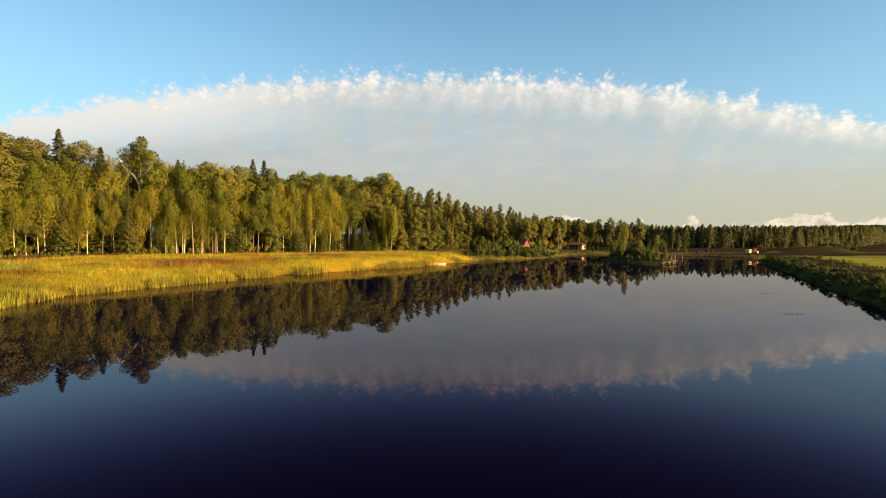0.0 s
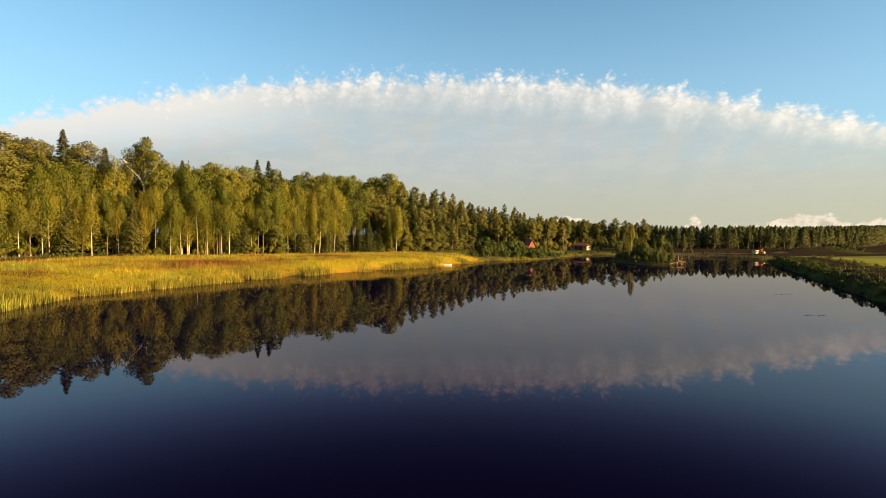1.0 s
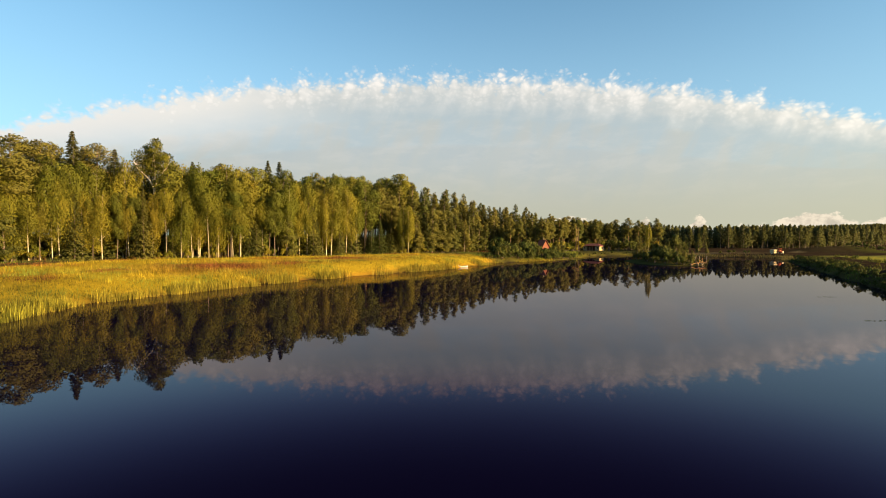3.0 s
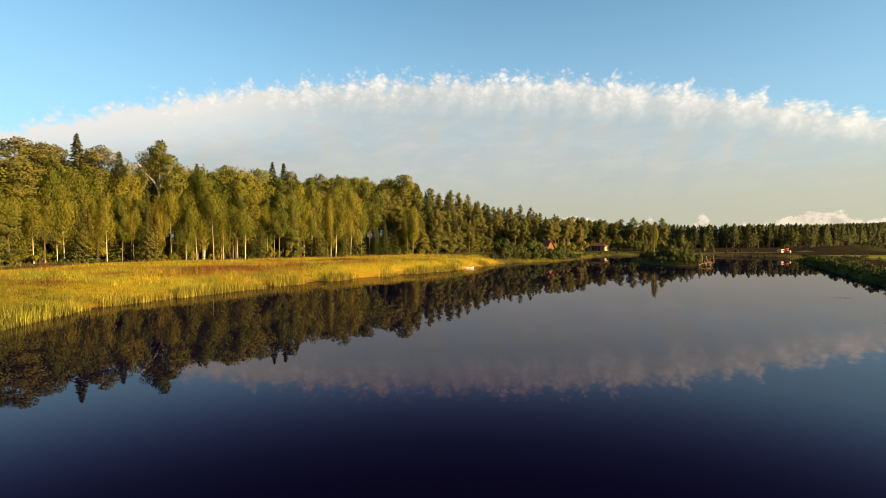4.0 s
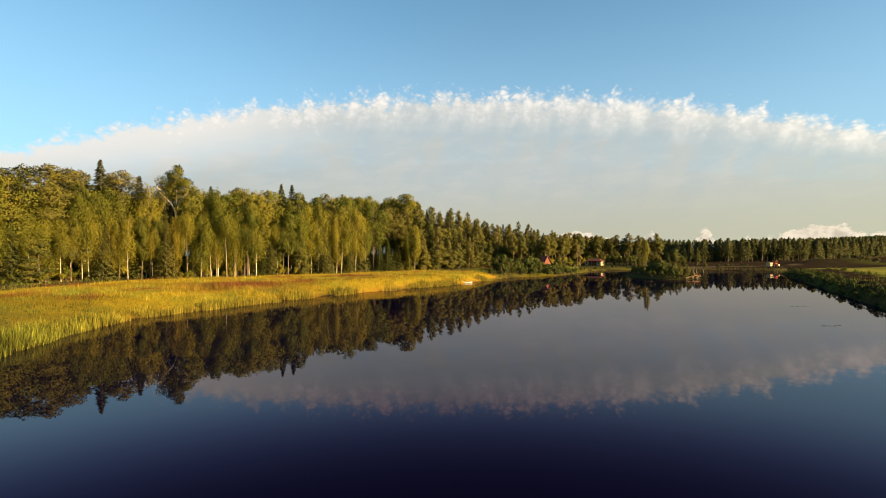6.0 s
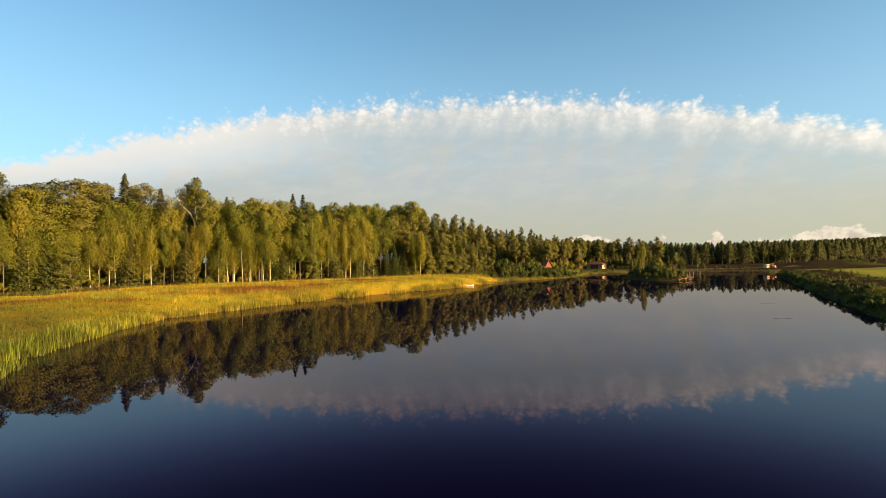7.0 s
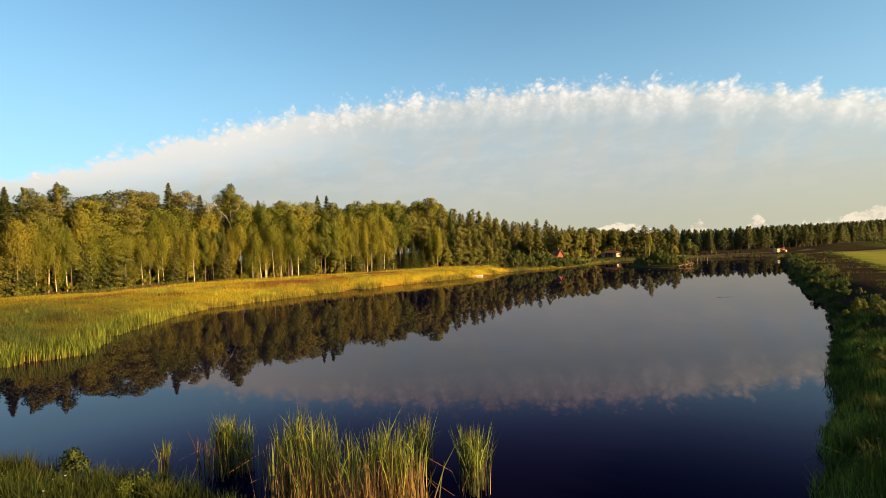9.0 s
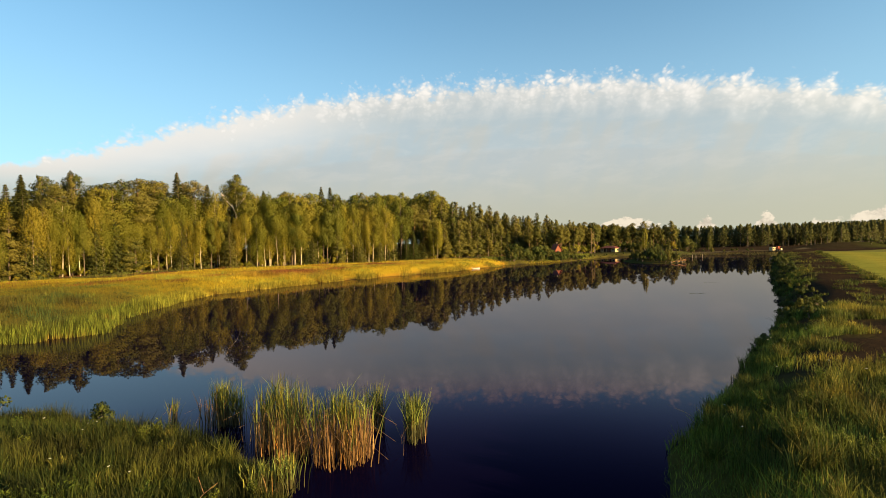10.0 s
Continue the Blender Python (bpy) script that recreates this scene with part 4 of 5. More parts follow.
def near_grass():
    rng = np.random.default_rng(22)
    x, y, s = scatter(rng, 105000, -22, 3, -12, -1, lambda x, y, s, k: (s > -0.35) & (k == 4) & (y > -10.5 - 0.75 * (x + 4)) & (y > -11.5))
    tint = mixc(np.tile([0.055, 0.085, 0.012], (len(x), 1)), (0.125, 0.125, 0.018), 1.6 * patchy(x, y, 2.0, 1.7) + 0.8 * patchy(x, y, 0.5, 6.0) - 0.85 + rng.normal(0, 0.25, len(x)))
    # shadowed and sunlit patches painted into the tint, all of it dimmed
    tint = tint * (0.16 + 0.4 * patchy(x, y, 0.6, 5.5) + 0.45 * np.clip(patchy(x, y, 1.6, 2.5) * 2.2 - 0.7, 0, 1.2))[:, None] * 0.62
    tall = (0.30 + 0.5 * patchy(x, y, 0.7, 8.0)) * rng.uniform(0.5, 1.3, len(x))
    z = np.maximum(ground_height(x, y), -0.2) - 0.05
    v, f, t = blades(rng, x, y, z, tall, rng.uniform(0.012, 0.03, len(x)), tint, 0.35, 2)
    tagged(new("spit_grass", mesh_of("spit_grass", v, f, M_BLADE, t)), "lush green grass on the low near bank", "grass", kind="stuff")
    keep = lambda x, y, s, k: (s > -0.3) & (s < 24) & (k == 3) & (field_line(x, y) < 0.5) & (bare_soil(x, y) < 0.1 + 0.25 * rng.random(len(x)) + 0.8 * (patchy(x, y, 1.8, 4.9) > 0.66))
    near, mid, far = scatter(rng, 165000, 8, 34, -13, 16, keep), scatter(rng, 60000, 18, 50, 16, 48, keep), scatter(rng, 34000, 30, 74, 48, 110, keep)
    x, y, s = (np.concatenate(v) for v in zip(near, mid, far))
    tint = mixc(np.tile([0.095, 0.105, 0.016], (len(x), 1)), (0.22, 0.165, 0.022), 1.5 * patchy(x, y, 1.3) + 0.9 * patchy(x, y, 0.45, 4.4) - 1.0 + rng.normal(0, 0.2, len(x)))
    # slope shade is put into the tint; beyond y 14 the tint is halved
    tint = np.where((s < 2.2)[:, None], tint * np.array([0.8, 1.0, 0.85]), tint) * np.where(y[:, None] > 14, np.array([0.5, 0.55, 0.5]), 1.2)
    tall = ((0.14 + 0.42 * patchy(x, y, 0.8, 9.1) ** 1.5) * rng.uniform(0.5, 1.5, len(x)) + 0.06) * np.where(y > 14, 0.7, 1.0)
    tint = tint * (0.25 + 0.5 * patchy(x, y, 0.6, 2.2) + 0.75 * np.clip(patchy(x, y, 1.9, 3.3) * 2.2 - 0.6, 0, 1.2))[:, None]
    z = np.maximum(ground_height(x, y), -0.2) - 0.05
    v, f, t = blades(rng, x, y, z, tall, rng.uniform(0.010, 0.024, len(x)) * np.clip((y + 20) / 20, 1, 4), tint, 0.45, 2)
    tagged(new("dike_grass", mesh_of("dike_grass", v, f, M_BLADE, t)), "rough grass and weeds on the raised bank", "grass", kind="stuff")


def back_grass():
    """The same grass, thinner, on the rest of the near banks."""
    rng = np.random.default_rng(23)
    x, y, s = scatter(rng, 90000, -40, 40, -34, -2, lambda x, y, s, k: (s > 0.0) & ((k == 3) & ((y < -12) | (field_line(x, y) > 0)) | (k == 4) & ((y <= -10.5 - 0.75 * (x + 4)) | (y <= -11.5) | (x < -21))))
    tint = mixc(np.tile([0.07, 0.08, 0.012], (len(x), 1)), (0.15, 0.12, 0.016), 2.0 * patchy(x, y, 2.0, 1.7) - 0.7 + rng.normal(0, 0.25, len(x)))
    v, f, t = blades(rng, x, y, ground_height(x, y) - 0.05, rng.uniform(0.15, 0.55, len(x)), rng.uniform(0.03, 0.07, len(x)), tint * (0.3 + 0.7 * patchy(x, y, 0.9, 5.5))[:, None], 0.45, 1)
    tagged(new("bank_grass", mesh_of("bank_grass", v, f, M_BLADE, t)), "rough green grass on the near banks", "grass", kind="stuff")


def far_reeds():
    """Dull reeds and sedge where the lake ends under the peat field."""
    rng = np.random.default_rng(25)
    x, y, s = scatter(rng, 60000, 40, 90, 116, 158, lambda x, y, s, k: (s > -1.2) & (s < 1.4) & (k == 2) & (patchy(x, y, 4.0, 6.1) + 0.2 * rng.random(len(x)) > 0.45))
    tint = mixc(np.tile([0.10, 0.095, 0.025], (len(x), 1)), (0.20, 0.14, 0.05), rng.uniform(-0.3, 1.0, len(x))) * rng.uniform(0.5, 1.1, (len(x), 1))
    v, f, t = blades(rng, x, y, np.maximum(ground_height(x, y), -0.3) - 0.05, rng.uniform(0.35, 1.1, len(x)), rng.uniform(0.03, 0.06, len(x)), tint, 0.2, 1)
    tagged(new("far_reeds", mesh_of("far_reeds", v, f, M_REED, t)), "dull brown-green reeds at the lake's far end", "reeds", kind="stuff")


meadow_grass()
far_reeds()
near_grass()
back_grass()


def reed_clump(name, x, y, rx, ry, height, count, dry, seed, label, green=(0.16, 0.19, 0.035)):
    """A clump of cattails: green blades over a thicket of old straw-coloured stalks."""
    rng = np.random.default_rng(seed)
    base = new(name)
    base.location = (x, y, 0)
    tagged(base, label, "reeds", "reed clumps")
    lx, ly = rng.normal(0, rx * 0.5, count), rng.normal(0, ry * 0.5, count)
    knots = rng.normal(0, 0.6, (7, 2)) * [rx, ry]
    pull = knots[rng.integers(0, 7, count)]
    lx, ly = lx * 0.5 + pull[:, 0] * 0.7, ly * 0.5 + pull[:, 1] * 0.7
    r = np.clip(np.hypot(lx / rx, ly / ry), 0, 1)
    bed = np.maximum(ground_height(lx + x, ly + y), -0.5) - 0.05
    tall = height * rng.triangular(0.5, 0.88, 1.03, count) * (1 - 0.12 * r) - bed
    tint = 0.62 * np.array(green) * rng.uniform(0.4, 1.4, (count, 1)) + rng.uniform(0, 1, (count, 1)) ** 4 * np.array([0.12, 0.06, 0.0])
    v, f, t = blades(rng, lx, ly, bed, tall, rng.uniform(0.012, 0.026, count), tint, 0.14, 4)
    # bare brown feet below the green leaves, with shade painted into their lowest part
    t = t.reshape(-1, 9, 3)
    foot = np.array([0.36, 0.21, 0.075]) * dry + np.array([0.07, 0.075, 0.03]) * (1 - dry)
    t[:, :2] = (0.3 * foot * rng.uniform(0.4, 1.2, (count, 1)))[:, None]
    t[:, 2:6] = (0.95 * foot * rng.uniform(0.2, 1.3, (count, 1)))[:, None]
    # side leaves higher up
    k = rng.random(count) < 0.45
    sv, sf, st = blades(rng, lx[k], ly[k], bed[k] + tall[k] * 0.62, tall[k] * rng.uniform(0.22, 0.38, k.sum()), rng.uniform(0.016, 0.030, k.sum()), tint[k] * 1.15, 0.5, 4)
    v, f, t = np.concatenate([v, sv]), np.concatenate([f, sf + len(v)]), np.concatenate([t.reshape(-1, 3), st])
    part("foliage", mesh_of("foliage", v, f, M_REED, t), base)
    m = int(count * dry)
    if m:
        a, r = rng.uniform(0, 6.283, m), np.sqrt(rng.uniform(0, 1, m))
        lx, ly = rx * r * np.cos(a) * 0.95, ry * r * np.sin(a) * 0.95 - ry * 0.15
        bed = np.maximum(ground_height(lx + x, ly + y), -0.5) - 0.05
        tint = np.array([0.22, 0.125, 0.05]) * rng.uniform(0.15, 1.2, (m, 1)) + rng.uniform(0, 1, (m, 1)) ** 4 * np.array([0.20, 0.07, 0.0])
        v, f, t = blades(rng, lx, ly, bed, height * rng.triangular(0.2, 0.5, 0.8, m) - bed, rng.uniform(0.014, 0.030, m), tint, 0.14, 3)
        part("dry_thatch", mesh_of("dry_thatch", v, f, M_REED, t), base, "dry straw-coloured stalks")
        # stalks snapped half-way, their tops hanging to the water
        snapped = []
        for _ in range(max(3, m // 9)):
            w, q = rng.uniform(0, 6.283), math.sqrt(rng.random())
            px, py, h = rx * q * math.cos(w), ry * q * math.sin(w), height * rng.uniform(0.3, 0.6)
            d, reach = rng.uniform(0, 6.283), height * rng.uniform(0.25, 0.5)
            kx, ky = px + 0.08 * math.cos(d), py + 0.08 * math.sin(d)
            snapped.append([((px, py, -0.45), 0.008), ((kx, ky, h), 0.007), ((kx + reach * math.cos(d), ky + reach * math.sin(d), h - reach * rng.uniform(0.1, 0.9)), 0.004)])
        part("broken_stalk", mesh_of("broken_stalk", *tubes(snapped, 3), M_TWIG), base, "snapped brown stalks")
    return base


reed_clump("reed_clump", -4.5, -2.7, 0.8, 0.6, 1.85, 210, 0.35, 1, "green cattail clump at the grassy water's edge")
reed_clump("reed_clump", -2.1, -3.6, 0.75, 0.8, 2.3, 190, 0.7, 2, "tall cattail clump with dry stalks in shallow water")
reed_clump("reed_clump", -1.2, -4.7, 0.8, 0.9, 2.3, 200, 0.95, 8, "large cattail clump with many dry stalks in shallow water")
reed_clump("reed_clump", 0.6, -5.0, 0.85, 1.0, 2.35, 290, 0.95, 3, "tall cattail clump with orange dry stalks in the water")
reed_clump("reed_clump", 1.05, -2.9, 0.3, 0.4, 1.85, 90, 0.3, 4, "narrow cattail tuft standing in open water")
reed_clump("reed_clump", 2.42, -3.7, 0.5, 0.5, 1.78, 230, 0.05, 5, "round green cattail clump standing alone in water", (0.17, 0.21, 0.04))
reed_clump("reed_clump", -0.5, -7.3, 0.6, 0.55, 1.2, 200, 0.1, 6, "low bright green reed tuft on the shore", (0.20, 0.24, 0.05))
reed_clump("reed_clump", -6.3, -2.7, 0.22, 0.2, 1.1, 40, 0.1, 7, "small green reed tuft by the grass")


def more_bushes():
    rnd = random.Random(9)
    for x, y, nx, ny in along(SHORES["dike"][2], 0.95):
        if y > 3:
            b = -rnd.uniform(-0.2, 1.8)
            BUSH.put(x - nx * b + rnd.uniform(-0.4, 0.4), y - ny * b, rnd.triangular(0.35, 1.35, 0.65) * (0.9 if y > 16 else 0.65), sink=0.05)
    # scrub on the inlet's bank, and in front of the hut
    for x, y, nx, ny in along(SHORES["inlet"][2][:5], 1.0):
        for b, tall in ((1.9, 1.5), (3.6, 2.5), (6.5, 3.2), (9.5, 3.8)):
            ox, oy = x + nx * b + rnd.uniform(-0.7, 0.7), y + ny * b + rnd.uniform(-0.7, 0.7)
            if ox > 18.5 and b > 4 or ox > 25 or ox < 7.5 and b > 3:
                continue
            (YOUNG_PINE if rnd.random() < 0.3 else BUSH).put(ox, oy, tall * rnd.uniform(0.65, 1.2) * (0.8 if ox > 18.5 else 1.0), sink=0.05)
    for k in range(16):
        BUSH.put(19.6 + 0.30 * k + rnd.uniform(-0.3, 0.3), 118.3 + 0.27 * k + rnd.uniform(-0.3, 1.0), rnd.uniform(1.1, 2.0), sink=0.05)
    for x, y, h in ((19.3, 130.5, 2.6), (20.6, 131.5, 2.1), (22.0, 132.3, 1.7), (23.6, 133.0, 1.9), (25.0, 133.6, 2.5), (18.0, 131.0, 3.2)):
        BUSH.put(x, y, h, sink=0.05)
    for x, y, h in ((18.6, 136.0, 4.6), (26.5, 137.5, 4.2), (17.3, 134.0, 3.8), (28.0, 139.0, 4.8)):
        YOUNG_PINE.put(x, y, h)
    for k in range(58):
        a, r = rnd.uniform(0, 6.28), math.sqrt(rnd.uniform(0.0, 1.25))
        BUSH.put(ISLE[0] + 4.9 * r * math.cos(a), ISLE[1] + 10.6 * r * math.sin(a), rnd.uniform(1.2, 2.5) * (1.3 - 0.5 * r), sink=0.05)
    for k in range(11):
        a, r = rnd.uniform(-1.9, 0.9), rnd.uniform(0.2, 0.85)
        YOUNG_PINE.put(ISLE[0] + 4.6 * r * math.cos(a), ISLE[1] + 10.0 * r * math.sin(a), rnd.uniform(1.8, 3.3), girth=1.2)
    # low willows and rough growth along the cabin's shore
    for x, y, nx, ny in along(SHORES["inlet"][2][3:], 1.3):
        b = rnd.uniform(0.3, 3.0)
        if rnd.random() < 0.75:
            BUSH.put(x + nx * b, y + ny * b, rnd.uniform(0.35, 1.0), sink=0.05)
    for x, y, h in ((-12.9, -3.1, 1.15), (-8.3, -3.5, 1.0), (-14.3, -3.3, 0.8), (-13.6, -3.0, 0.7), (25.0, 123.6, 1.8), (26.6, 126.0, 1.6), (28.4, 129.2, 1.5)):
        BUSH.put(x, y, h, sink=0.05)
    BIRCH.put(43.7, 119.6, 8.7, girth=0.45)
    for x, y, h in ((39.5, 115.0, 3.4), (47.2, 111.0, 3.9), (42.0, 117.0, 3.8), (47.0, 105.0, 2.8)):
        YOUNG_PINE.put(x, y, h)
    for x, y, nx, ny in along([(38, 172), (50, 166), (58, 160), (66, 158), (80, 160)], 1.7):
        (YOUNG_PINE, YOUNG_PINE, BUSH)[rnd.randrange(3)].put(x + rnd.uniform(-1.5, 1.5), y + rnd.uniform(0, 6) + 3, rnd.uniform(2.5, 6.0))
    for k in range(16):
        BUSH.put(rnd.uniform(119.5, 129.0), rnd.uniform(153.5, 158), rnd.uniform(0.9, 1.5), sink=0.1)
    for x, y, nx, ny in along([(66, 150), (78, 146), (84, 145)], 1.3):
        BUSH.put(x + rnd.uniform(-1, 1), y + rnd.uniform(-1, 3), rnd.uniform(0.5, 1.2), sink=0.05)
    for x, y, h in ((60.5, 152.5, 4.2), (67, 150, 3.2), (72.5, 149, 2.6), (56, 157, 5.0)):
        YOUNG_PINE.put(x, y, h)
    

more_bushes()

# ---------------------------------------------------------------- buildings and small things

M_CREAM = grained("cream painted boards", (0.34, 0.25, 0.13), (0.42, 0.31, 0.17), 8.0, 0.7, (1, 1, 0.2))
M_ROOF = grained("dark red roofing", (0.095, 0.02, 0.012), (0.14, 0.03, 0.018), 5.0, 0.7)
M_RED = grained("red stained boards", (0.14, 0.026, 0.008), (0.20, 0.04, 0.012), 7.0, 0.75, (1, 1, 0.15))
M_BROWN = grained("brown stained boards", (0.12, 0.05, 0.025), (0.19, 0.08, 0.04), 7.0, 0.75, (1, 1, 0.15))
M_GREY_WOOD = grained("weathered wood", (0.17, 0.13, 0.09), (0.30, 0.24, 0.17), 9.0, 0.85, (0.2, 1, 1))
M_STONE = grained("lichened stone", (0.08, 0.055, 0.035), (0.15, 0.10, 0.06), 4.0, 0.9)
M_RUBBER = grained("black rubber", (0.02, 0.02, 0.02), (0.04, 0.04, 0.04), 9.0, 0.85)
M_WHITE = grained("white enamel", (0.46, 0.38, 0.24), (0.55, 0.46, 0.30), 5.0, 0.4)
M_BOAT = grained("pale weathered paint", (0.36, 0.33, 0.27), (0.50, 0.46, 0.38), 6.0, 0.6)
M_ORANGE = grained("orange-red enamel", (0.55, 0.10, 0.03), (0.68, 0.14, 0.05), 5.0, 0.45)


def glass_build(n):
    return n.add("ShaderNodeBsdfPrincipled", {"Base Color": (0.02, 0.025, 0.03, 1), "Roughness": 0.06, "IOR": 1.5}).outputs[0]


M_GLASS = material("dark window glass", glass_build)


def slab(points, thick, mat, name):
    """A flat piece with thickness along its normal."""
    bm = bmesh.new()
    f = bm.faces.new([bm.verts.new(p) for p in points])
    f.normal_update()
    got = bmesh.ops.extrude_face_region(bm, geom=[f])
    shift = f.normal * -thick
    for v in got["geom"]:
        if isinstance(v, bmesh.types.BMVert):
            v.co += shift
    bmesh.ops.recalc_face_normals(bm, faces=bm.faces)
    return bm_mesh(name, bm, mat)


def plank_box(name, parent, mat, dims, bevel=0.01, label=""):
    return part(name, bm_mesh(name, box(bmesh.new(), *dims), mat, bevel), parent, label)


def lake_house():
    top = new("cabin")
    tagged(top, "cream lakeside cabin under a dark red hipped roof", "house")
    top.matrix_basis = pose(45.2, 168.5, ground_at(45.2, 168.5) - 0.1, 0, 0, -38)
    # walls of 0.15 m round a room of 5.6 x 4.0 m; the middle of the front is a recessed porch
    for dims in ((-2.8, -1.5, -2.0, -1.85, 0.15, 1.55), (1.35, 2.8, -2.0, -1.85, 0.15, 1.55), (-2.8, 2.8, 1.85, 2.0, 0.15, 1.55), (-2.8, -2.65, -1.85, 1.85, 0.15, 1.55), (2.65, 2.8, -1.85, 1.85, 0.15, 1.55)):
        plank_box("wall", top, M_CREAM, dims)
    plank_box("porch_wall", top, M_BROWN, (-1.5, 1.35, -1.0, -0.85, 0.15, 1.55), label="brown boarded wall behind the porch")
    plank_box("foundation", top, M_STONE, (-2.9, 2.9, -2.1, 2.1, -0.3, 0.15), label="low stone footing")
    for x in (-0.5, 0.45):
        plank_box("porch_post", top, M_CREAM, (x - 0.05, x + 0.05, -1.98, -1.88, 0.15, 1.55))
    e, r, h = 3.15, 1.3, 0.8
    a, b, c, d, k, m = (-e, -2.35, 1.55), (e, -2.35, 1.55), (e, 2.35, 1.55), (-e, 2.35, 1.55), (-r, 0, 1.55 + h), (r, 0, 1.55 + h)
    for pts in ((a, b, m, k), (c, d, k, m), (b, c, m), (d, a, k)):
        part("roof", slab(pts, 0.1, M_ROOF, "roof"), top)
    door = plank_box("door", top, M_ROOF, (-0.2, 0.6, -1.05, -1.003, 0.15, 1.5), label="dark red door")
    plank_box("handle", door, M_WHITE, (0.48, 0.52, -1.09, -1.053, 0.95, 1.07), 0.004)
    for x in (-2.15, 2.05):
        win = plank_box("window", top, M_WHITE, (x - 0.32, x + 0.32, -2.05, -2.003, 0.7, 1.3))
        plank_box("pane", win, M_GLASS, (x - 0.26, x + 0.26, -2.065, -2.053, 0.75, 1.25), 0.003)
    win = plank_box("window", top, M_WHITE, (2.803, 2.85, -0.5, 0.5, 0.7, 1.3))
    plank_box("pane", win, M_GLASS, (2.853, 2.865, -0.44, 0.44, 0.75, 1.25), 0.003)


def red_hut():
    top = new("hut")
    tagged(top, "small red wooden hut with steep roof and chimney", "house")
    top.matrix_basis = pose(22.3, 136.2, ground_at(22.3, 136.2) - 0.1, 0, 0, 28) @ Matrix.Diagonal((0.78, 0.78, 1.2, 1))
    for dims in ((-1.4, 1.4, -1.5, -1.38, 0, 1.7), (-1.4, 1.4, 1.38, 1.5, 0, 1.7), (-1.4, -1.28, -1.38, 1.38, 0, 1.7), (1.28, 1.4, -1.38, 1.38, 0, 1.7)):
        plank_box("wall", top, M_RED, dims)
    for y in (-1.44, 1.44):
        part("gable", slab(((-1.4, y, 1.7), (1.4, y, 1.7), (0, y, 3.05)), 0.08, M_RED, "gable"), top)
    for side in (-1, 1):
        part("roof", slab(((side * 1.75, -1.85, 1.42), (side * 1.75, 1.85, 1.42), (0, 1.85, 3.18), (0, -1.85, 3.18)), 0.09 * side, M_RED, "roof"), top)
    chim = plank_box("chimney", top, M_STONE, (0.3, 0.65, 0.2, 0.55, 2.5, 3.65))
    plank_box("cap", chim, M_GREY_WOOD, (0.24, 0.71, 0.14, 0.61, 3.653, 3.72))
    door = plank_box("door", top, M_BROWN, (-0.4, 0.4, -1.55, -1.503, 0.05, 1.6), label="brown plank door")
    plank_box("handle", door, M_WHITE, (0.28, 0.32, -1.59, -1.553, 0.8, 0.95), 0.004)


def wheel(parent, x, y, z, r, w):
    paths = [[((x - w / 2, y, z), r * 0.8), ((x - w / 2 + 0.02, y, z), r), ((x + w / 2 - 0.02, y, z), r), ((x + w / 2, y, z), r * 0.8)]]
    tyre = part("wheel", smooth(mesh_of("wheel", *tubes(paths, 16), M_RUBBER)), parent)
    paths = [[((x - w / 2 - 0.005, y, z), 0.02), ((x - w / 2 - 0.005, y, z), r * 0.55), ((x + w / 2 + 0.005, y, z), r * 0.55), ((x + w / 2 + 0.005, y, z), 0.02)]]
    part("rim", mesh_of("rim", *tubes(paths, 12), M_WHITE), tyre)


def caravan():
    top = new("caravan")
    tagged(top, "cream box caravan parked at the lake's far end", "vehicle")
    top.matrix_basis = pose(86.2, 140.2, ground_at(86.2, 140.2), 0, 0, 25) @ Matrix.Scale(0.72, 4)
    plank_box("body", top, M_CREAM, (-0.95, 0.95, -0.8, 0.8, 0.4, 1.75), 0.08)
    plank_box("roof", top, M_WHITE, (-1.0, 1.0, -0.85, 0.85, 1.753, 1.82), 0.02)
    for x in (-0.45, 0.42):
        win = plank_box("window", top, M_WHITE, (x - 0.3, x + 0.3, -0.84, -0.803, 1.0, 1.5))
        plank_box("pane", win, M_GLASS, (x - 0.25, x + 0.25, -0.855, -0.843, 1.05, 1.45), 0.003)
    for x in (-0.85, 0.85):
        wheel(top, x, 0.0, 0.3, 0.3, 0.18)


def tractor():
    top = new("tractor")
    tagged(top, "small orange-red tractor with white front beside a caravan", "vehicle")
    top.matrix_basis = pose(88.1, 139.8, ground_at(88.1, 139.8), 0, 0, 30) @ Matrix.Scale(0.8, 4)
    plank_box("body", top, M_ORANGE, (-0.4, 0.4, -0.5, 0.9, 0.45, 1.05), 0.06)
    plank_box("grille", top, M_WHITE, (-0.42, 0.42, -0.62, -0.503, 0.4, 0.98), 0.04)
    cab = plank_box("cab", top, M_ORANGE, (-0.45, 0.45, 0.2, 0.95, 1.053, 1.25), 0.04)
    for x in (-0.4, 0.4):
        for y in (0.25, 0.9):
            plank_box("pillar", cab, M_ORANGE, (x - 0.03, x + 0.03, y - 0.03, y + 0.03, 1.25, 1.75), 0.006)
    plank_box("canopy", top, M_ORANGE, (-0.5, 0.5, 0.12, 1.02, 1.753, 1.82), 0.02)
    for x in (-0.6, 0.6):
        wheel(top, x, 0.6, 0.42, 0.42, 0.24)
        wheel(top, x * 0.9, -0.3, 0.28, 0.28, 0.18)


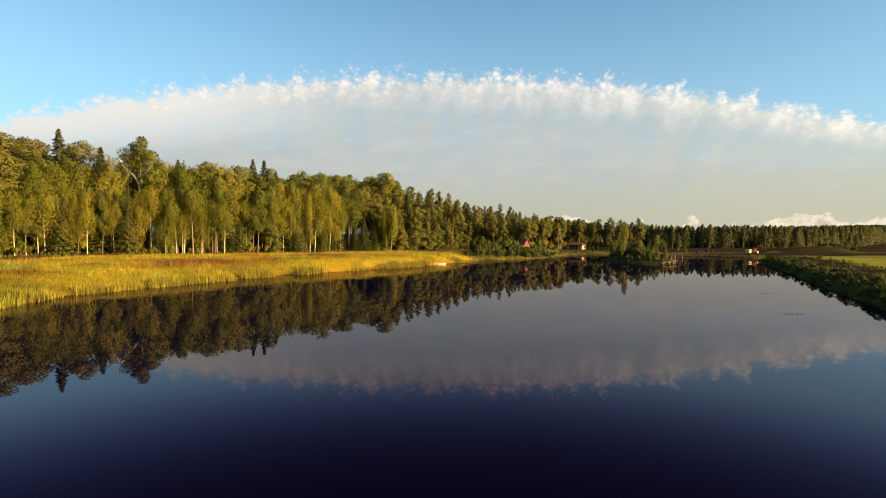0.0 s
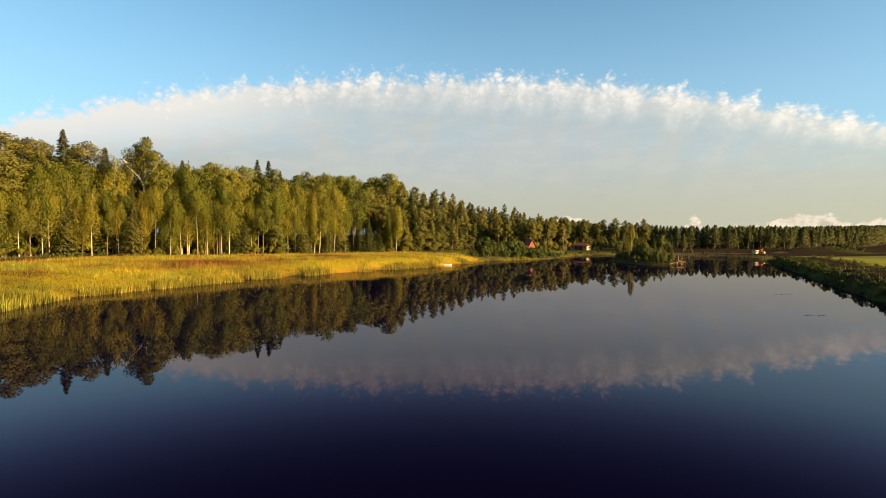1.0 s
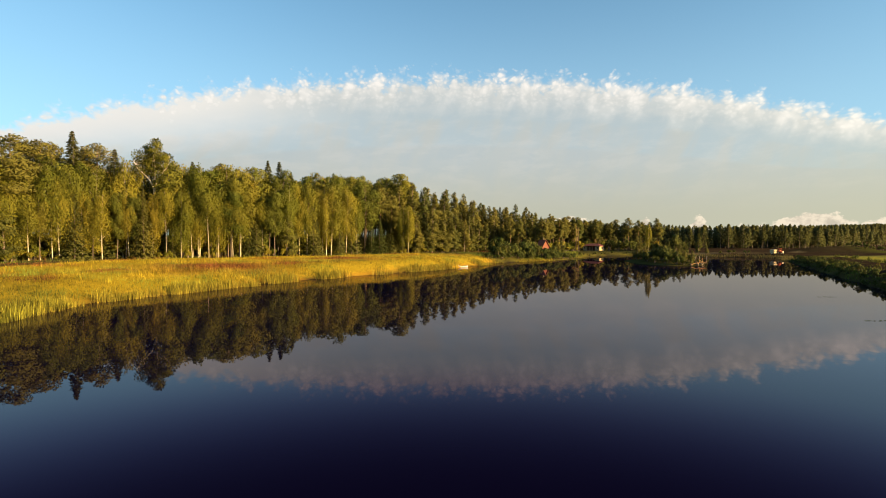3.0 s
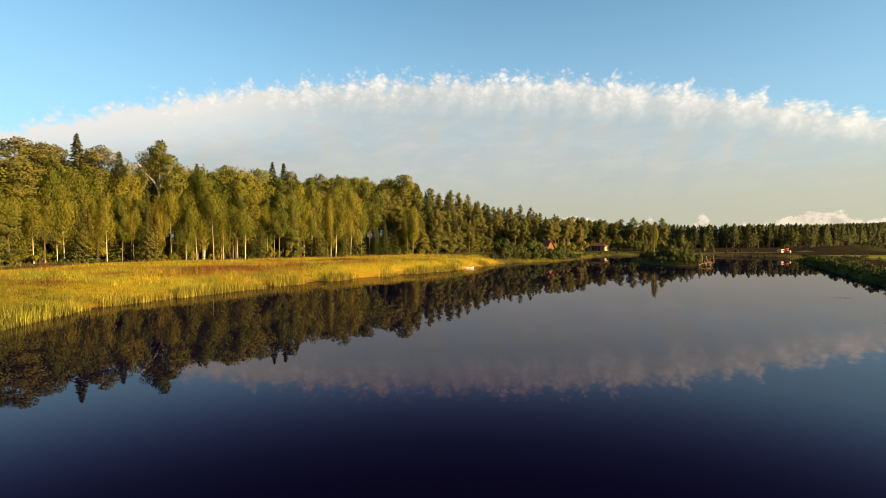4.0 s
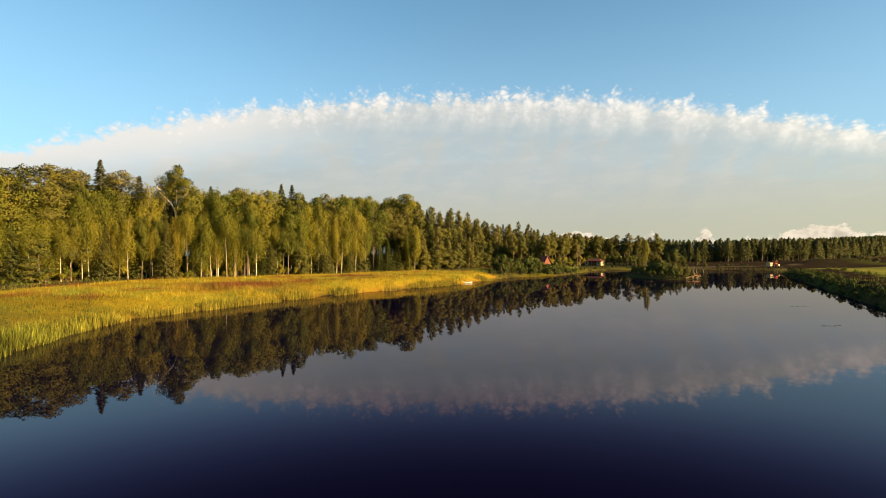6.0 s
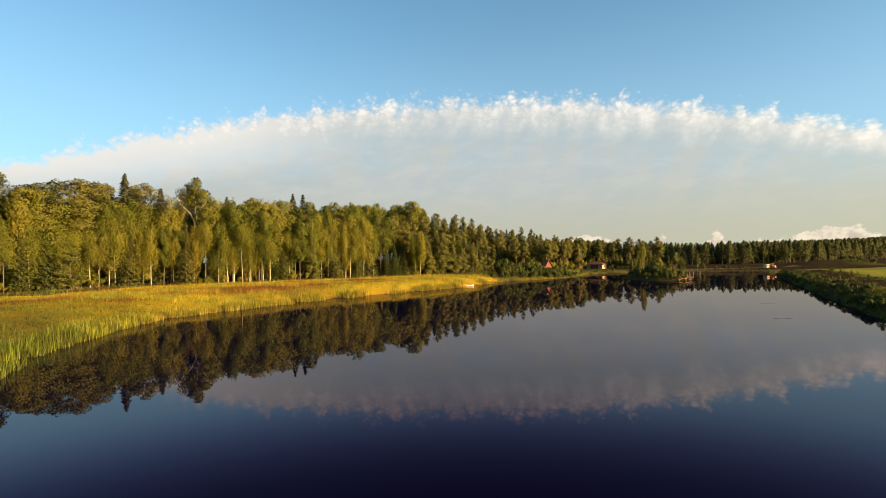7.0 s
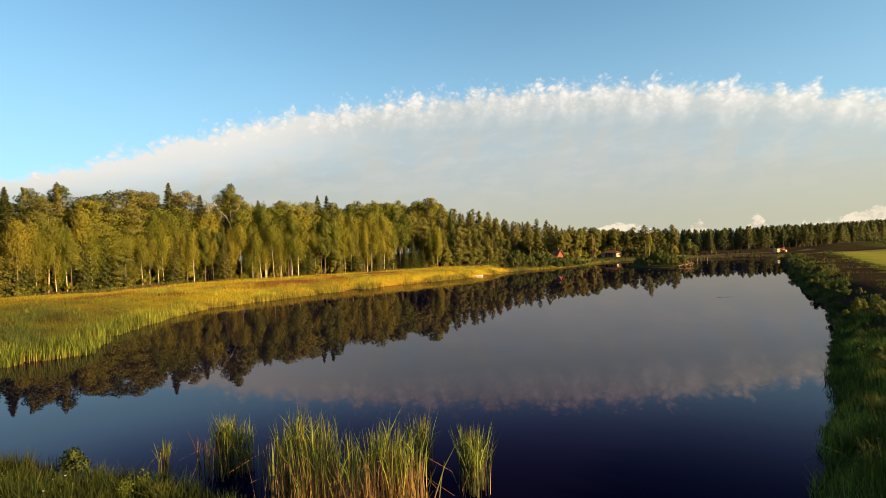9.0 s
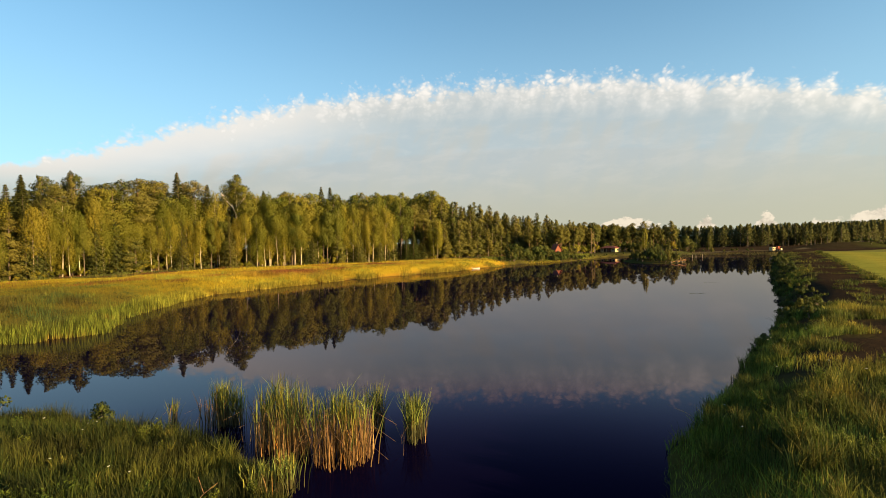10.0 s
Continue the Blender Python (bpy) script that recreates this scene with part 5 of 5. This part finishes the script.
def rowing_boat():
    """An open skiff: hull of ribs, rail and two thwarts."""
    top = new("rowing_boat")
    tagged(top, "small pale wooden rowing boat moored at the grassy bank", "boat")
    top.matrix_basis = pose(-0.3, 92.6, -0.06, 0, 0, 24) @ Matrix.Scale(0.72, 4)
    rows, verts, faces = 11, [], []
    for i in range(rows):
        t = i / (rows - 1)
        x = -1.3 + 2.6 * t
        half = 0.5 * (1 - (abs(2 * t - 0.9) / 1.15) ** 2.6)
        sheer = 0.42 + 0.18 * (2 * t - 1) ** 2
        for k in range(7):
            a = math.pi * k / 6
            verts.append((x, -half * math.cos(a) * (0.75 + 0.25 * abs(math.cos(a))), sheer - (sheer + 0.02) * math.sin(a) ** 0.6))
    for i in range(rows - 1):
        for k in range(6):
            faces.append((i * 7 + k, i * 7 + k + 1, (i + 1) * 7 + k + 1, (i + 1) * 7 + k))
    hull = part("hull", smooth(mesh_of("hull", verts, faces, M_BOAT)), top)
    solid = hull.modifiers.new("thick", "SOLIDIFY")
    solid.thickness = 0.03
    for side in (0, 6):
        path = [(verts[i * 7 + side], 0.03) for i in range(rows)]
        part("rail", mesh_of("rail", *tubes([path], 6), M_GREY_WOOD), top)
    for x in (-0.45, 0.4):
        plank_box("thwart", top, M_GREY_WOOD, (x - 0.12, x + 0.12, -0.4, 0.4, 0.3, 0.33), 0.005)


def mooring_post(x, y, h):
    post = tagged(new("mooring_post", mesh_of("mooring_post", *tubes([[((0, 0, -1.0), 0.08), ((0.02, 0, h * 0.6), 0.075), ((0.03, 0.01, h), 0.06), ((0.03, 0.01, h + 0.02), 0.01)]], 8), M_GREY_WOOD)), "weathered wooden post standing in the water", "post", "mooring posts")
    post.location = (x, y, 0)


def boulder(x, y, r, seed):
    rng = np.random.default_rng(seed)
    bm = bmesh.new()
    bmesh.ops.create_icosphere(bm, subdivisions=2, radius=r)
    off = rng.uniform(0, 6, 3)
    for v in bm.verts:
        v.co *= 1 + 0.28 * noise.noise(Vector(off) + v.co * (1.3 / r))
        v.co.z *= 0.7
    ob = tagged(new("boulder", smooth(bm_mesh("boulder", bm, M_STONE))), "rough grey-brown boulder on the island's edge", "stone", "island boulders")
    ob.location = (x, y, max(0.0, ground_at(x, y)) + r * 0.3)


def driftwood(x, y, turn, seed):
    rng = np.random.default_rng(seed)
    main = [((-1.6, 0, 0.1), 0.10), ((-0.5, 0.1, 0.35), 0.09), ((0.6, 0, 0.5), 0.07), ((1.6, -0.1, 0.35), 0.04)]
    paths = [main]
    for _ in range(7):
        p = Vector(main[rng.integers(0, 4)][0])
        q = p + Vector((rng.normal(0, 0.6), rng.normal(0, 0.5), rng.uniform(0.1, 0.9)))
        paths.append([(p, 0.04), (p.lerp(q, 0.5) + Vector((0, 0, 0.08)), 0.03), (q, 0.012)])
    ob = tagged(new("driftwood", smooth(mesh_of("driftwood", *tubes(paths, 6), M_TWIG))), "bare dead branches heaped on the island's edge", "branch", "driftwood")
    ob.matrix_basis = pose(x, y, max(0.0, ground_at(x, y)) + 0.02, 0, 0, turn)


def pondweed(x, y, rx, ry, seed):
    rng = np.random.default_rng(seed)
    n = 24
    a, r = rng.uniform(0, 6.283, n), np.sqrt(rng.uniform(0, 1, n))
    c = np.column_stack([rx * r * np.cos(a), ry * r * np.sin(a), np.full(n, 0.008) + rng.uniform(0, 0.012, n)])
    w = rng.uniform(0, 6.283, n)
    u = np.column_stack([np.cos(w), np.sin(w), np.zeros(n)]) * 0.09
    v = np.column_stack([-np.sin(w), np.cos(w), np.zeros(n)]) * 0.06
    ob = tagged(new("pondweed", mesh_of("pondweed", *quads(c, u, v), M_BUSH_LEAF)), "thin patch of floating pondweed on the lake", "plant", kind="stuff")
    ob.location = (x, y, 0)


lake_house()
red_hut()
caravan()
tractor()
rowing_boat()
for x, y, h in ((58.5, 127.0, 0.9), (59.6, 127.4, 0.8), (61.0, 126.6, 0.9)):
    mooring_post(x, y, h)
for k, (x, y, r) in enumerate(((44.9, 98.8, 0.3), (46.4, 100.4, 0.35), (47.6, 102.2, 0.3), (43.4, 98.2, 0.25))):
    boulder(x, y, r, k)
for k, (x, y, turn) in enumerate(((45.4, 99.4, 10), (47.0, 101.6, 40))):
    driftwood(x, y, turn, k)

for k, (x, y, rx, ry) in enumerate(((25.6, 36.3, 0.9, 0.25), (32.5, 49.5, 0.9, 0.3))):
    pondweed(x, y, rx, ry, k)


def weed(seed, tall, mat):
    """A leafy herb: a few stems with broad leaves."""
    rng = np.random.default_rng(seed)
    woods, cs = [], []
    for k in range(6):
        a = rng.uniform(0, 6.28)
        q = Vector((math.cos(a) * tall * 0.35 * rng.random(), math.sin(a) * tall * 0.35 * rng.random(), tall * rng.uniform(0.6, 1.0)))
        woods.append([((0, 0, -0.05), 0.008), (q, 0.004)])
        for t in rng.uniform(0.2, 1.0, 34):
            cs.append(tuple(q * t + Vector(rng.normal(0, tall * 0.10, 3))))
    top = tagged(new("weed_clump"), "leafy green weeds among the bank's grass", "weed", "weeds on the banks")
    part("stem", mesh_of("stem", *one_root(*tubes(woods, 4), 8, 4), M_BUSH_LEAF), top)
    part("foliage", mesh_of("foliage", *leaves_at(rng, np.array(cs), tall * 0.075, 0.0, 0.3, 0.4), mat), top)
    return top


M_WEED = leaf_material("weed leaves", (0.05, 0.072, 0.010), (0.10, 0.12, 0.015), (0.12, 0.11, 0.015), 0.3)
WEED = Stand(0.6, [lambda k=k: weed(141 + k, 0.6, M_WEED) for k in range(6)])


def plant_weeds():
    rng = np.random.default_rng(33)
    for area, count, low, high in (((9.5, 24, -9, 16), 150, 0.25, 0.6), ((20, 40, 16, 45), 110, 0.4, 0.8), ((-15, 1, -10, -3), 80, 0.3, 0.65)):
        x, y, s = scatter(rng, count * 3, *area, lambda x, y, s, k: (s > 0.3) & (s < 11) & (k > 2) & (bare_soil(x, y) < 0.3) & (field_line(x, y) < 0) & (patchy(x, y, 2.0, 8.8) + 0.3 * rng.random(len(x)) > 0.5))
        for px, py in list(zip(x, y))[:count]:
            WEED.put(float(px), float(py), rng.uniform(low, high), sink=0.02)



def tussock(seed):
    """A tuft of long arching grass."""
    rng = np.random.default_rng(seed)
    n = 150
    a, r = rng.uniform(0, 6.283, n), 0.16 * np.sqrt(rng.random(n))
    tint = mixc(np.tile([0.12, 0.135, 0.02], (n, 1)), (0.21, 0.17, 0.03), rng.uniform(-0.4, 1.1, n)) * rng.uniform(0.4, 1.1, (n, 1))
    v, f, t = blades(rng, r * np.cos(a), r * np.sin(a), np.full(n, -0.05), rng.uniform(0.3, 0.75, n), rng.uniform(0.008, 0.016, n), tint, 0.42, 3)
    return tagged(new("grass_tussock", mesh_of("grass_tussock", v, f, M_BLADE, t)), "tuft of long yellow-green grass on the bank", "grass", "grass tussocks")


def yarrow(seed):
    """A thin stem with a flat white flower head."""
    rng = np.random.default_rng(seed)
    top = tagged(new("wildflower"), "thin wildflower with a pale flat head in the grass", "flower", "wildflowers")
    part("stem", mesh_of("stem", *tubes([[((0, 0, -0.05), 0.005), ((0.02, 0.01, 0.35), 0.004), ((0.03, 0.0, 0.68), 0.003)]], 4), M_WEED), top)
    a, r = rng.uniform(0, 6.283, 26), 0.03 * np.sqrt(rng.random(26))
    heads = np.column_stack([0.03 + r * np.cos(a), r * np.sin(a), 0.69 - 2.0 * r * r + rng.uniform(0, 0.01, 26)])
    part("flower_head", mesh_of("flower_head", *leaves_at(rng, heads, 0.011, 0.0, 0.7), M_PETAL), top, "pale flower head")
    return top


M_PETAL = grained("pale petals", (0.40, 0.38, 0.31), (0.5, 0.48, 0.4), 30.0, 0.8)
TUSSOCK = Stand(0.7, [lambda k=k: tussock(161 + k) for k in range(4)])
YARROW = Stand(0.7, [lambda k=k: yarrow(171 + k) for k in range(2)])


def plant_tussocks():
    rng = np.random.default_rng(44)
    for area, count, low, high in (((9.5, 24, -12, 16), 90, 0.4, 0.85), ((20, 46, 16, 60), 26, 0.4, 0.75), ((-16, 1, -10, -3), 34, 0.35, 0.6)):
        x, y, s = scatter(rng, count * 5, *area, lambda x, y, s, k: (s > 0.2) & (s < 13) & (k > 2) & (field_line(x, y) < 0.6) & (bare_soil(x, y) < 0.4) & (patchy(x, y, 1.9, 3.3) + 0.4 * rng.random(len(x)) > 0.7))
        for px, py in list(zip(x, y))[:count]:
            TUSSOCK.put(float(px), float(py), rng.uniform(low, high), sink=0.02, girth=1.2)
    # the sunlit tufts near the spit's edge, and two more stands on it
    for mx, my, spread, count in ((-7.2, -4.5, 1.1, 16), (-5.6, -4.9, 0.8, 9), (-8.4, -8.4, 0.8, 9), (-3.4, -6.2, 0.7, 7)):
        for _ in range(count):
            TUSSOCK.put(mx + rng.normal(0, spread), my + rng.normal(0, spread * 0.45), rng.uniform(0.4, 0.68), sink=0.02, girth=1.1)
    # rough growth along the mown field's edge
    for k in range(70):
        t = rng.uniform(-0.35, 1.0)
        px, py = 45.0 + 39 * t - 0.9 * rng.random(), 41.0 + 74 * t + rng.uniform(-0.4, 0.4)
        (TUSSOCK if k % 3 else WEED).put(px, py, rng.uniform(0.35, 0.8), sink=0.02)
    for area, count in (((9.5, 20, -11, 8), 10), ((-9, 0, -9, -4), 8)):
        x, y, s = scatter(rng, count * 3, *area, lambda x, y, s, k: (s > 0.6) & (k > 2) & (field_line(x, y) < -4))
        for px, py in list(zip(x, y))[:count]:
            YARROW.put(float(px), float(py), rng.uniform(0.5, 0.75), sink=0.02)


plant_weeds()
plant_tussocks()
twig = tagged(new("dead_twig", smooth(mesh_of("dead_twig", *tubes([[((-0.5, 0, 0.1), 0.014), ((-0.1, 0.1, 0.5), 0.012), ((0.2, 0.05, 0.72), 0.007)], [((-0.1, 0.1, 0.5), 0.009), ((-0.25, 0.3, 0.8), 0.004)]], 5), M_TWIG))), "bare orange-brown twig sticking out of the grass", "branch")
twig.matrix_basis = pose(-1.3, -8.7, ground_at(-1.3, -8.7) - 0.05, 0, 0, 20)
